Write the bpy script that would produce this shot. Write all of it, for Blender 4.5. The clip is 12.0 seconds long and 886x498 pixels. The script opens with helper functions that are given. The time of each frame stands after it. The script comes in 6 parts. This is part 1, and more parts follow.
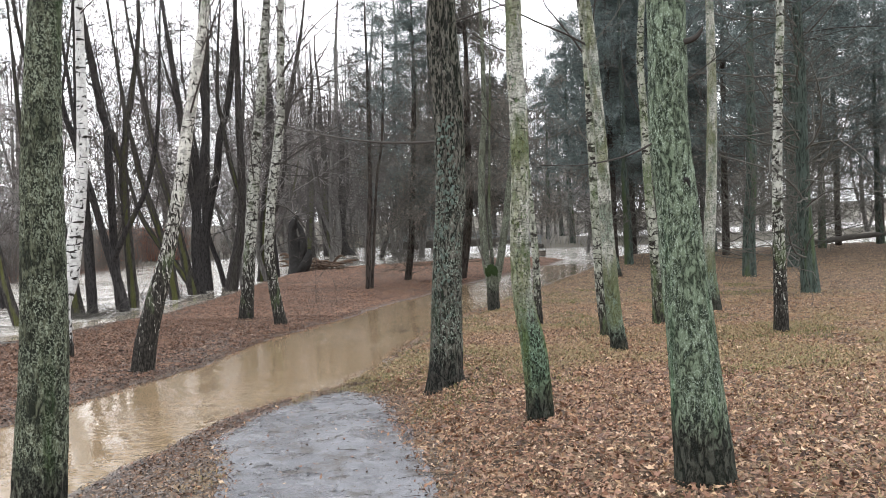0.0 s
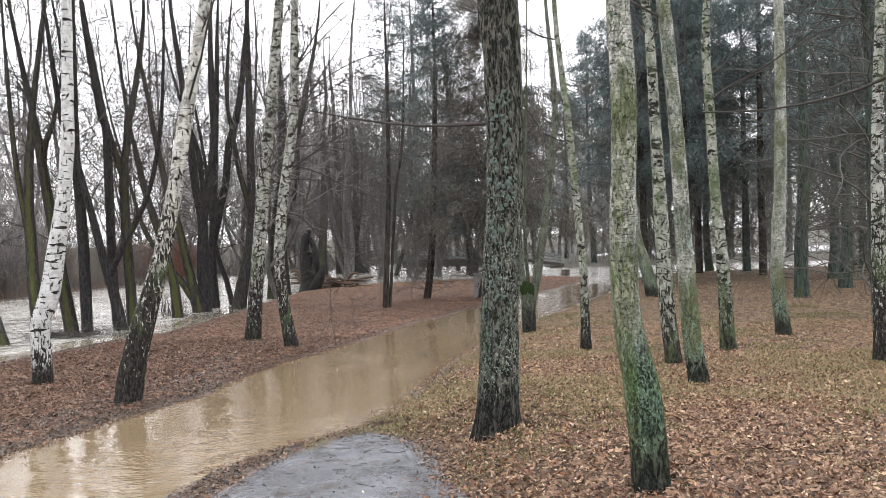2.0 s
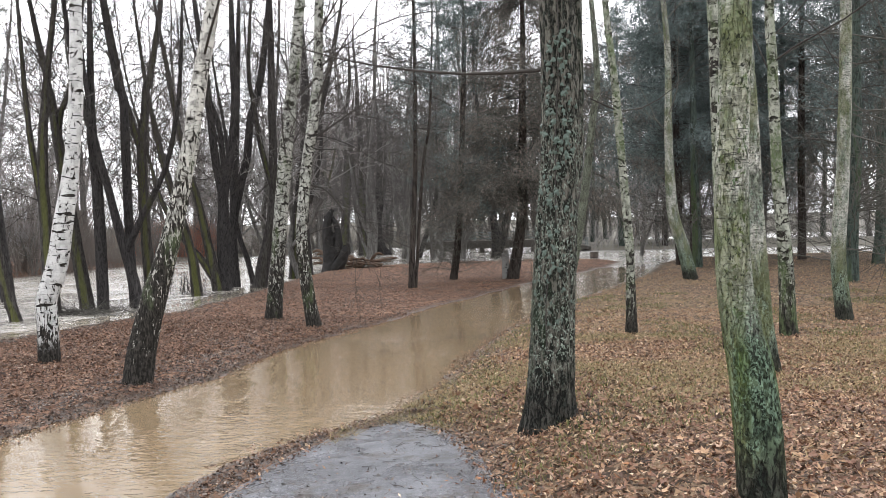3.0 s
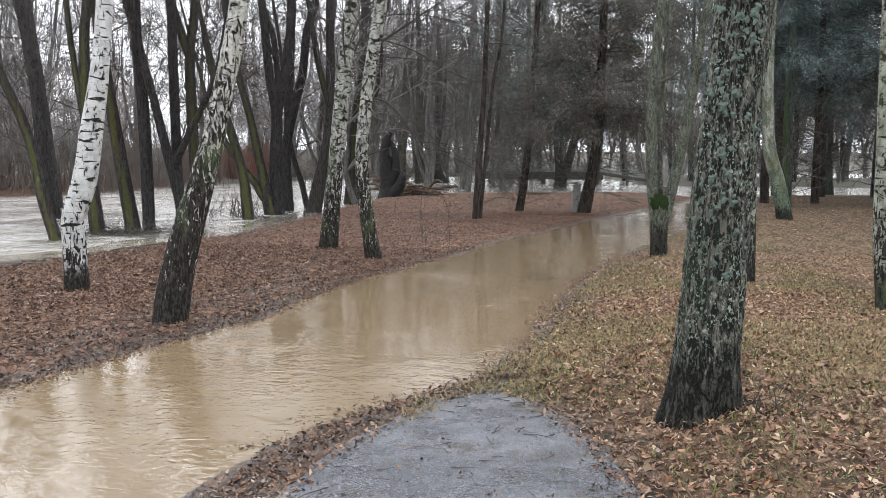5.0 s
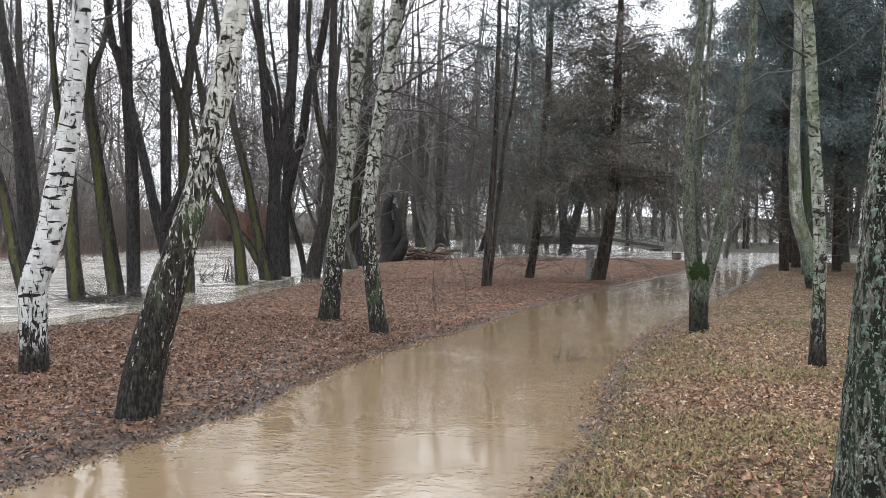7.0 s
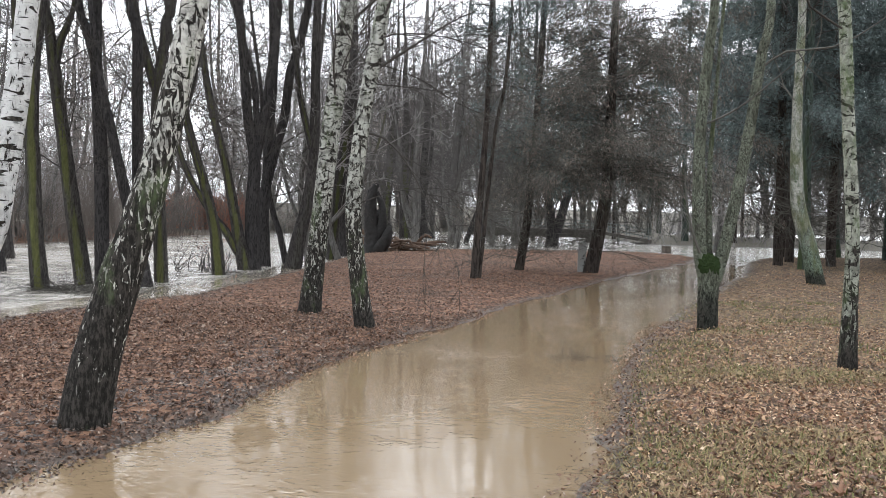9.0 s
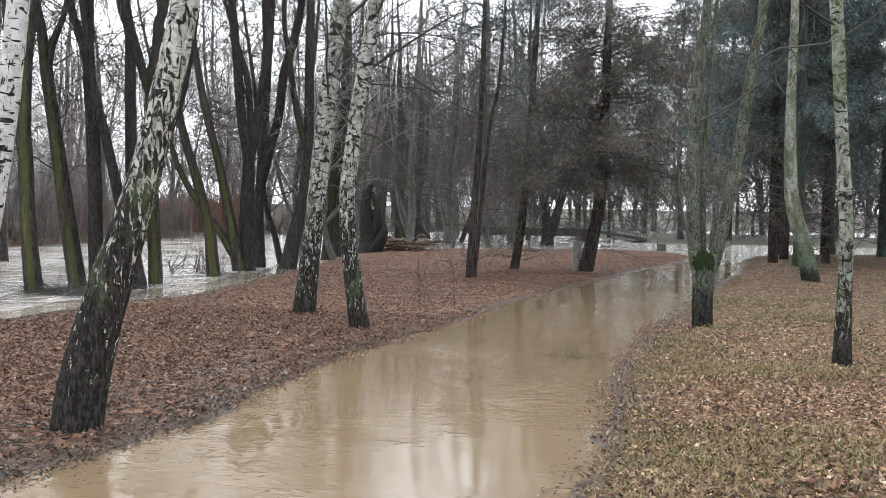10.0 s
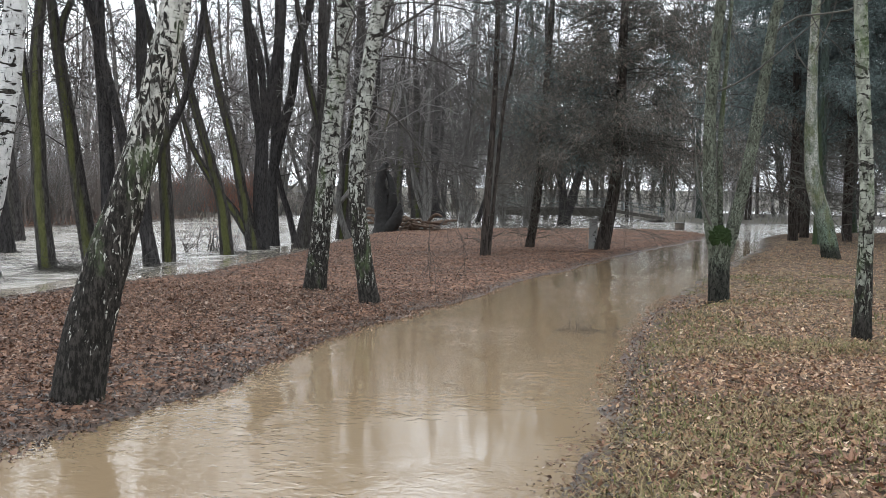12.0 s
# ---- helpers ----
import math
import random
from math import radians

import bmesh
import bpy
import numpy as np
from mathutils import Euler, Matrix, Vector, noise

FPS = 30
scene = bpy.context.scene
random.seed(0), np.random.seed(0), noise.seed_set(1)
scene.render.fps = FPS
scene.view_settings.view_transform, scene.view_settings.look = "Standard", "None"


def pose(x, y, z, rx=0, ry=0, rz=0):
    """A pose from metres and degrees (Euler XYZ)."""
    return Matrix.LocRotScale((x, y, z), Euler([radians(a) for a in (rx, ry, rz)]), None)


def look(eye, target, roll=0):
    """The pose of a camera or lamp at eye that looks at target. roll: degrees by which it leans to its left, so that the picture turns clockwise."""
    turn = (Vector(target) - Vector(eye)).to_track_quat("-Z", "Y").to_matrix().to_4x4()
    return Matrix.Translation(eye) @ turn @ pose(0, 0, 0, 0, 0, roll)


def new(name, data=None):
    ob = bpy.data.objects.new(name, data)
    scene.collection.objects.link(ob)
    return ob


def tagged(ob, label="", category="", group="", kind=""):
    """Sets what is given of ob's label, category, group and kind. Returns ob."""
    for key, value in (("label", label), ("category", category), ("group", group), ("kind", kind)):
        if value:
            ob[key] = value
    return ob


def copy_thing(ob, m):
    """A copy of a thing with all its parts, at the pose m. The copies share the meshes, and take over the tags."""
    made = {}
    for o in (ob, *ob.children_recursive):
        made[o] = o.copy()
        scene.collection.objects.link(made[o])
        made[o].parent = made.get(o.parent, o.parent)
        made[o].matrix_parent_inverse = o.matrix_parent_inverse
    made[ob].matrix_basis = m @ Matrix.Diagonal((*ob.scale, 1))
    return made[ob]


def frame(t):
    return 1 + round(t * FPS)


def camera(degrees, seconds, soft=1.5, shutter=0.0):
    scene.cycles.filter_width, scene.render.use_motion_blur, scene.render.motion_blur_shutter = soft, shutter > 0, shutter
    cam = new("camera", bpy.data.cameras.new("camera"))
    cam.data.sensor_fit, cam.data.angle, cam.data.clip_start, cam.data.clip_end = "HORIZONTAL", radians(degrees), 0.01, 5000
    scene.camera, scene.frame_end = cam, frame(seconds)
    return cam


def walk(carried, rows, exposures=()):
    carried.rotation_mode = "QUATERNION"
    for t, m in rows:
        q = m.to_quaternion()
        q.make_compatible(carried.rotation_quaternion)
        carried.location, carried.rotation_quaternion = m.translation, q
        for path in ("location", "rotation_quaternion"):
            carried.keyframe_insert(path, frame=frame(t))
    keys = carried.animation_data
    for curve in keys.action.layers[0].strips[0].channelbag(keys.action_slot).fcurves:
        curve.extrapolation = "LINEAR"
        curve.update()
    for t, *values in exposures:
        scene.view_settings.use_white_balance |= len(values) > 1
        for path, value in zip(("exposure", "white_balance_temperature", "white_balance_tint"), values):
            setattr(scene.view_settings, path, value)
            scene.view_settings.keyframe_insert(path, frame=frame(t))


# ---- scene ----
cam = camera(57.0, 12.0, soft=0.8)
PATH = [
    (0, (0.417, 0.186, 2.252), (0.322, 2.182, 2.186), -2.3),
    (0.5, (0.309, 0.65, 2.213), (0.218, 2.648, 2.182), -1.4),
    (1, (0.168, 1.156, 2.179), (0.078, 3.154, 2.162), -2.6),
    (1.5, (0.063, 1.654, 2.135), (-0.057, 3.651, 2.116), -2.2),
    (2, (-0.084, 2.159, 2.083), (-0.204, 4.155, 2.067), -1.9),
    (2.5, (-0.214, 2.657, 2.023), (-0.358, 4.651, 1.967), -2.2),
    (3, (-0.359, 3.158, 1.922), (-0.532, 5.149, 1.868), -1.4),
    (3.2, (-0.419, 3.357, 1.913), (-0.594, 5.347, 1.811), -1.0),
    (4.8, (-0.888, 4.802, 1.792), (-1.121, 6.775, 1.566), 0.5),
    (5, (-0.939, 4.941, 1.808), (-1.238, 6.906, 1.584), 0.3),
    (5.5, (-1.076, 5.322, 1.824), (-1.405, 7.29, 1.688), -0.3),
    (6, (-1.178, 5.661, 1.828), (-1.536, 7.626, 1.725), -0.6),
    (6.5, (-1.28, 6.0, 1.818), (-1.64, 7.966, 1.745), 0.9),
    (7, (-1.437, 6.365, 1.791), (-1.731, 8.342, 1.722), 0.7),
    (7.2, (-1.497, 6.506, 1.795), (-1.773, 8.485, 1.725), 0.7),
    (9, (-1.699, 7.285, 1.7), (-1.95, 9.267, 1.613), 1.3),
    (9.5, (-1.681, 7.308, 1.699), (-1.924, 9.292, 1.607), 1.2),
    (10, (-1.679, 7.303, 1.69), (-1.92, 9.286, 1.603), 0.9),
    (10.5, (-1.681, 7.298, 1.695), (-1.921, 9.282, 1.613), 0.8),
    (11, (-1.683, 7.302, 1.698), (-1.923, 9.286, 1.611), 0.9),
    (11.5, (-1.678, 7.314, 1.67), (-1.919, 9.297, 1.579), 0.8),
    (12, (-1.604, 7.466, 1.592), (-1.887, 9.441, 1.459), 0.7),
]
walk(cam, [(t, look(eye, target, roll)) for t, eye, target, roll in PATH], exposures=[(0.0, 0.86, 6450, 10.5), (3.0, 0.81, 6450, 11), (5.0, 0.71, 6250, 9.5), (10.5, 0.74, 6250, 9), (11.4, 0.71, 6150, 7), (12.0, 0.61, 6150, 7.5)])

# ---- world and light: an overcast winter day ----
world = bpy.data.worlds.new("overcast_sky")
scene.world = world
world.use_nodes = True
wt = world.node_tree
sky = wt.nodes.new("ShaderNodeTexSky")
sky.sky_type, sky.sun_disc = "NISHITA", False
sky.sun_elevation, sky.sun_rotation = radians(38), radians(-30)
sky.air_density, sky.dust_density, sky.ozone_density = 1.0, 4.0, 1.0
pale = wt.nodes.new("ShaderNodeHueSaturation")
pale.inputs["Saturation"].default_value = 0.12
cloud = wt.nodes.new("ShaderNodeMix")
cloud.data_type = "RGBA"
cloud.inputs[0].default_value = 0.72
cloud.inputs[7].default_value = (11.8, 12.1, 12.5, 1)
wt.links.new(sky.outputs[0], pale.inputs["Color"])
wt.links.new(pale.outputs[0], cloud.inputs[6])
wt.links.new(cloud.outputs[2], wt.nodes["Background"].inputs["Color"])
wt.nodes["Background"].inputs["Strength"].default_value = 0.15

sun = new("sun", bpy.data.lights.new("sun", "SUN"))
sun.data.energy, sun.data.angle, sun.data.color = 0.5, radians(30), (1.0, 0.97, 0.93)
sun.matrix_world = look((0, 0, 30), (-8, -14, 8))

# ---- small tools ----
rng = np.random.default_rng(7)


def hashed(ix, iy, iz, seed):
    h = (ix * 374761393 + iy * 668265263 + iz * 2147483647 + seed * 974711) & 0xFFFFFFFF
    h = ((h ^ (h >> 13)) * 1274126177) & 0xFFFFFFFF
    h = ((h ^ (h >> 16)) * 2246822519) & 0xFFFFFFFF
    return ((h ^ (h >> 15)) & 0xFFFFFF) / float(0xFFFFFF)


def vnoise(p, seed=0):
    """Value noise, 0 to 1, at points (N, 3)."""
    i = np.floor(p).astype(np.int64)
    f = p - i
    f = f * f * (3 - 2 * f)
    total = 0.0
    for dx in (0, 1):
        for dy in (0, 1):
            for dz in (0, 1):
                w = ((f[:, 0] if dx else 1 - f[:, 0]) * (f[:, 1] if dy else 1 - f[:, 1]) * (f[:, 2] if dz else 1 - f[:, 2]))
                total = total + w * hashed(i[:, 0] + dx, i[:, 1] + dy, i[:, 2] + dz, seed)
    return total


def fbm(p, octaves=3, seed=0):
    total, amp, norm = 0.0, 1.0, 0.0
    for k in range(octaves):
        total = total + amp * vnoise(p * 2.0 ** k, seed + k)
        norm += amp
        amp *= 0.5
    return total / norm


def smooth01(v):
    v = np.clip(v, 0, 1)
    return v * v * (3 - 2 * v)


def raw_mesh(name, verts, faces, shade=True):
    """A mesh from arrays: verts (N, 3), faces a list of (M, k) index arrays."""
    me = bpy.data.meshes.new(name)
    verts = np.asarray(verts, dtype=np.float32)
    me.vertices.add(len(verts))
    me.vertices.foreach_set("co", verts.ravel())
    loops = np.concatenate([f.ravel() for f in faces]).astype(np.int32)
    sizes = np.concatenate([np.full(len(f), f.shape[1]) for f in faces]).astype(np.int32)
    me.loops.add(len(loops))
    me.loops.foreach_set("vertex_index", loops)
    me.polygons.add(len(sizes))
    me.polygons.foreach_set("loop_start", (np.cumsum(sizes) - sizes).astype(np.int32))
    me.polygons.foreach_set("use_smooth", np.full(len(sizes), shade))
    me.update(calc_edges=True)
    return me


def solid(name, me, material, parent=None, label=""):
    ob = new(name, me)
    if not me.materials:
        me.materials.append(material)
    if parent:
        ob.parent = parent
    return tagged(ob, label)


def part(name, bm, material, parent, label=""):
    me = bpy.data.meshes.new(name)
    bm.to_mesh(me)
    bm.free()
    return solid(name, me, material, parent, label)


def root(name, place, label, category, group="", turn=0.0):
    ob = new(name)
    ob.empty_display_size = 0.2
    ob.matrix_basis = pose(*place, 0, 0, turn)
    return tagged(ob, label, category, group)


def bm_box(sx, sy, sz, at=(0, 0, 0), bevel=0.0, turn=None):
    bm = bmesh.new()
    bmesh.ops.create_cube(bm, size=1.0)
    bmesh.ops.scale(bm, vec=(sx, sy, sz), verts=bm.verts)
    if bevel:
        bmesh.ops.bevel(bm, geom=bm.edges[:], offset=bevel, segments=2, affect="EDGES")
    bmesh.ops.transform(bm, matrix=(Matrix.Translation(at) @ (turn or Matrix.Identity(4))), verts=bm.verts)
    return bm


def curve_points(ctrl, n):
    """n points along a smooth curve through ctrl (K, D)."""
    c = np.asarray(ctrl, dtype=float)
    k = len(c)
    ext = np.vstack([2 * c[0] - c[1], c, 2 * c[-1] - c[-2]])
    u = np.linspace(0, k - 1 - 1e-9, n)
    i = np.floor(u).astype(int)
    f = (u - i)[:, None]
    a, b, d, e = ext[i], ext[i + 1], ext[i + 2], ext[i + 3]
    return 0.5 * (2 * b + (d - a) * f + (2 * a - 5 * b + 4 * d - e) * f ** 2 + (3 * b - a - 3 * d + e) * f ** 3)


def unit(v):
    return v / np.maximum(np.linalg.norm(v, axis=-1, keepdims=True), 1e-9)


def sweep(P, R, sides):
    """Tubes along polylines P (B, N, 3) with radii R (B, N): verts and quads."""
    B, N = P.shape[:2]
    T = unit(np.gradient(P, axis=1))
    ref = np.broadcast_to(np.array([0.83, 0.53, 0.17]), T.shape)
    U = unit(np.cross(T, ref))
    W = np.cross(T, U)
    a = np.linspace(0, 2 * math.pi, sides, endpoint=False)
    V = P[:, :, None, :] + R[:, :, None, None] * (np.cos(a)[:, None] * U[:, :, None, :] + np.sin(a)[:, None] * W[:, :, None, :])
    idx = np.arange(B * N * sides).reshape(B, N, sides)
    nxt = np.roll(idx, -1, axis=2)
    q = np.stack([idx[:, :-1], nxt[:, :-1], nxt[:, 1:], idx[:, 1:]], axis=-1).reshape(-1, 4)
    return V.reshape(-1, 3), q


def grow(gen, P, R, ids, count, s0, s1, angle, length, n, wiggle, lift, thick=0.5, slim=0.012, spread=None):
    """count branches on the polylines P: new polylines, radii and the ids of the limbs they belong to."""
    B, N = P.shape[:2]
    par = gen.integers(0, B, count)
    s = gen.uniform(s0, s1, count) * (N - 1)
    i = np.minimum(s.astype(int), N - 2)
    f = (s - i)[:, None]
    start = P[par, i] * (1 - f) + P[par, i + 1] * f
    r0 = R[par, i] * (1 - f[:, 0]) + R[par, i + 1] * f[:, 0]
    T = unit(P[par, i + 1] - P[par, i])
    rand = gen.normal(size=(count, 3))
    if spread is not None:
        rand = rand * spread
    side = unit(rand - T * np.sum(rand * T, axis=1, keepdims=True))
    a = np.radians(gen.uniform(*angle, count))[:, None]
    d = np.cos(a) * T + np.sin(a) * side
    L = gen.uniform(*length, count)
    pts = [start]
    for k in range(1, n):
        d = unit(d + wiggle * gen.normal(size=(count, 3)) + np.array([0, 0, lift]))
        pts.append(pts[-1] + d * (L / (n - 1))[:, None])
    Q = np.stack(pts, axis=1)
    rad = np.minimum(r0 * thick, L * slim)
    taper = np.linspace(1, 0.22, n)
    return Q, np.maximum(rad[:, None] * taper, 0.0022), ids[par] if ids is not None else np.arange(count)


# ---- materials ----
class Nodes:
    """A short way to write shader nodes."""

    def __init__(self, name, rough=0.8, spec=0.3, vary=False):
        self.shift = None
        self.mat = bpy.data.materials.new(name)
        self.mat.use_nodes = True
        self.tree = self.mat.node_tree
        self.out = self.tree.nodes["Principled BSDF"]
        self.out.inputs["Roughness"].default_value = rough
        self.out.inputs["Specular IOR Level"].default_value = spec
        self.coord = self.tree.nodes.new("ShaderNodeTexCoord")
        if vary:
            v = self.tree.nodes.new("ShaderNodeVectorMath")
            v.operation = "SCALE"
            v.inputs[0].default_value = (37.0, 23.0, 61.0)
            self.tree.links.new(self.chance(), v.inputs["Scale"])
            self.shift = v.outputs[0]

    def put(self, socket, value):
        if isinstance(value, bpy.types.NodeSocket):
            self.tree.links.new(value, socket)
        else:
            socket.default_value = (*value, 1) if isinstance(value, tuple) and len(value) == 3 and socket.type == "RGBA" else value

    def mapped(self, scale, source="Object"):
        m = self.tree.nodes.new("ShaderNodeMapping")
        m.inputs["Scale"].default_value = scale
        self.tree.links.new(self.coord.outputs[source], m.inputs["Vector"])
        if self.shift:
            self.tree.links.new(self.shift, m.inputs["Location"])
        return m.outputs[0]

    def noise(self, scale, detail=4.0, rough=0.6, warp=0.0, source="Object"):
        t = self.tree.nodes.new("ShaderNodeTexNoise")
        t.inputs["Scale"].default_value, t.inputs["Detail"].default_value = 1.0, detail
        t.inputs["Roughness"].default_value, t.inputs["Distortion"].default_value = rough, warp
        self.tree.links.new(self.mapped(scale, source), t.inputs["Vector"])
        return t.outputs["Fac"]

    def cells(self, scale, source="Object", feature="F1", out="Color"):
        t = self.tree.nodes.new("ShaderNodeTexVoronoi")
        t.inputs["Scale"].default_value = 1.0
        t.feature = feature
        self.tree.links.new(self.mapped(scale, source), t.inputs["Vector"])
        return t.outputs[out]

    def step(self, value, lo, hi, a=0.0, b=1.0):
        t = self.tree.nodes.new("ShaderNodeMapRange")
        t.interpolation_type = "SMOOTHSTEP"
        for k, v in enumerate((value, lo, hi, a, b)):
            self.put(t.inputs[k], v)
        return t.outputs[0]

    def math(self, op, a, b=0.0):
        t = self.tree.nodes.new("ShaderNodeMath")
        t.operation = op
        self.put(t.inputs[0], a), self.put(t.inputs[1], b)
        return t.outputs[0]

    def mix(self, fac, a, b):
        t = self.tree.nodes.new("ShaderNodeMix")
        t.data_type = "RGBA"
        self.put(t.inputs[0], fac), self.put(t.inputs[6], a), self.put(t.inputs[7], b)
        return t.outputs[2]

    def ramp(self, value, stops):
        t = self.tree.nodes.new("ShaderNodeValToRGB")
        for k, (at, colour) in enumerate(stops):
            e = t.color_ramp.elements[k] if k < 2 else t.color_ramp.elements.new(at)
            e.position, e.color = at, (*colour, 1)
        self.put(t.inputs[0], value)
        return t.outputs[0]

    def height(self):
        t = self.tree.nodes.new("ShaderNodeSeparateXYZ")
        self.tree.links.new(self.coord.outputs["Object"], t.inputs[0])
        return t.outputs[2]

    def island(self):
        return self.tree.nodes.new("ShaderNodeNewGeometry").outputs["Random Per Island"]

    def chance(self):
        return self.tree.nodes.new("ShaderNodeObjectInfo").outputs["Random"]

    def done(self, colour, bump=None, depth=0.01, strength=0.8, rough=None):
        self.put(self.out.inputs["Base Color"], colour)
        if rough is not None:
            self.put(self.out.inputs["Roughness"], rough)
        if bump is not None:
            b = self.tree.nodes.new("ShaderNodeBump")
            b.inputs["Strength"].default_value, b.inputs["Distance"].default_value = strength, depth
            self.put(b.inputs["Height"], bump)
            self.tree.links.new(b.outputs[0], self.out.inputs["Normal"])
        return self.mat


def bark_birch(name, rough_to, moss=0.3, white=(0.66, 0.64, 0.59), tone=(0.014, 0.0125, 0.011), blotch=0.56, plated=0.13, mottle=0.45, mark=(5.5, 5.5, 9.5), ragged=5):
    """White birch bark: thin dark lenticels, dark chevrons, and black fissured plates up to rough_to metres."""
    n = Nodes(name, 0.9, 0.12, True)
    low = n.step(n.height(), 0.1, rough_to, plated, -0.06)
    streak = n.noise((26, 26, 7.5), 5, 0.62, 0.9)
    plates = n.step(n.math("ADD", streak, low), 0.53, 0.565)
    lines = n.step(n.noise((7, 7, 85), 3, 0.6), 0.63, 0.67)
    marks = n.step(n.noise(mark, ragged, 0.68 if ragged > 3 else 0.5, 1.3 if ragged > 3 else 0.4), blotch, blotch + 0.035)
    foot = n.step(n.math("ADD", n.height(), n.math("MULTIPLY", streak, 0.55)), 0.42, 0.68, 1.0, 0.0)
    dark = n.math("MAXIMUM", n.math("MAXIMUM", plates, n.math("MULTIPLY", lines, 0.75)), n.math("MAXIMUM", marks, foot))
    pale = n.mix(n.step(n.noise((9, 9, 7), 5, 0.72), 0.42, 0.62), white, tuple(c * mottle for c in white))
    deep = n.mix(n.step(n.noise((40, 40, 14), 5, 0.7), 0.42, 0.62), tone, tuple(c * 3.8 for c in tone))
    colour = n.mix(dark, pale, deep)
    grown = n.math("MULTIPLY", n.step(n.noise((2.6, 2.6, 1.1), 5, 0.7), 0.62 - 0.25 * moss, 0.78 - 0.2 * moss), min(1.0, 0.35 + moss))
    grown = n.math("MULTIPLY", grown, n.step(n.noise((38, 38, 16), 4, 0.7), 0.38, 0.56, 0.35, 1.0))
    green = n.mix(n.noise((22, 22, 22), 3), (0.045, 0.075, 0.03), (0.16, 0.20, 0.10))
    colour = n.mix(grown, colour, green)
    relief = n.math("ADD", n.math("MULTIPLY", dark, -0.6), n.noise((30, 30, 9), 6, 0.7))
    return n.done(colour, relief, 0.02, 0.9)


def bark_furrowed(name, ridge, groove, moss, moss_at=0.56, scale=1.0, lichen=None, foot=0.0, white=None, ridge_at=(0.40, 0.58), stripe=2.0, fleck_to=None, moss_to=None, facing=None, upright=3.6, grain=None, pit=0.9, fleck_at=0.50, always=False):
    """Upright furrows with moss on one side and pale lichen flecks."""
    n = Nodes(name, 0.9, 0.14, True)
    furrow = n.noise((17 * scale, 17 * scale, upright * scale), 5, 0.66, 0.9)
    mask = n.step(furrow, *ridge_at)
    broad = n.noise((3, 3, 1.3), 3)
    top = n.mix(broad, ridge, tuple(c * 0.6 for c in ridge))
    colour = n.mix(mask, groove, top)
    if lichen:
        g = grain or 26 * scale
        fleck = n.step(n.noise((g, g, g * 0.72), 4, 0.62, 0.7), fleck_at, fleck_at + 0.035)
        patch = n.step(n.noise((3.6, 3.6, 2.2), 5, 0.72), 0.34, 0.54)
        if fleck_to:
            patch = n.math("MULTIPLY", patch, n.step(n.height(), fleck_to, fleck_to + 1.2, 1.0, 0.15))
        colour = n.mix(n.math("MULTIPLY", fleck, patch), colour, n.mix(n.noise((50, 50, 30), 3), lichen, tuple(c * 0.55 for c in lichen)))
    side = n.step(n.noise((stripe, stripe, 0.2), 5, 0.6), moss_at, moss_at + 0.13)
    if facing:
        dot = n.tree.nodes.new("ShaderNodeVectorMath")
        dot.operation = "DOT_PRODUCT"
        n.tree.links.new(n.coord.outputs["Normal"], dot.inputs[0])
        dot.inputs[1].default_value = facing
        lean = n.math("ADD", dot.outputs["Value"], n.math("MULTIPLY", n.math("SUBTRACT", n.noise((5, 5, 0.5), 5, 0.65), 0.5), 0.9))
        side = n.math("MULTIPLY", n.step(lean, 0.80, 1.06), 1.0 if always else n.step(n.chance(), 0.4, 0.55, 0.1, 1.0))
    if moss_to:
        side = n.math("MULTIPLY", side, n.step(n.height(), moss_to * 0.5, moss_to * 1.8, 1.0, 0.12))
    colour = n.mix(n.math("MULTIPLY", side, 0.85), colour, n.mix(n.noise((25, 25, 10), 4), moss, tuple(c * 0.4 for c in moss)))
    if white:
        flake = n.step(n.noise((30, 30, 22), 6, 0.7, 0.6), 0.40, 0.46)
        peel = n.step(n.noise((4.2, 4.2, 2.4), 4, 0.6), 0.40, 0.56)
        upper = n.math("MULTIPLY", n.step(n.height(), 0.75, 1.5), n.math("ADD", n.math("MULTIPLY", peel, 0.75), 0.2))
        paper = n.mix(n.step(n.noise((24, 24, 60), 4, 0.7), 0.40, 0.62), white, tuple(c * 0.5 for c in white))
        colour = n.mix(n.math("MULTIPLY", flake, upper), colour, paper)
        film = n.step(n.noise((4.0, 4.0, 1.2), 4, 0.65), 0.44, 0.60)
        colour = n.mix(n.math("MULTIPLY", film, 0.62), colour, n.mix(n.noise((40, 40, 24), 4, 0.7), (0.07, 0.085, 0.028), (0.22, 0.23, 0.10)))
        slits = n.step(n.noise((9, 9, 95), 3, 0.6, 0.4), 0.60, 0.64)
        scars = n.step(n.noise((14, 14, 20), 5, 0.7, 0.9), 0.60, 0.64)
        colour = n.mix(n.math("MULTIPLY", n.math("MAXIMUM", slits, scars), n.math("MULTIPLY", upper, 0.85)), colour, (0.022, 0.021, 0.018))
    if foot:
        wet = n.step(n.math("ADD", n.height(), n.math("MULTIPLY", furrow, 0.6)), foot + 0.18, foot + 0.50, 1.0, 0.0)
        colour = n.mix(n.math("MULTIPLY", wet, 0.9), colour, n.mix(mask, (0.010, 0.010, 0.009), (0.045, 0.042, 0.036)))
    if grain:
        pits = n.step(n.noise((grain * 0.9, grain * 0.9, grain * 0.5), 4, 0.65, 0.8), 0.36, 0.45, pit, 0.0)
        colour = n.mix(pits, colour, tuple(c * 0.6 for c in groove))
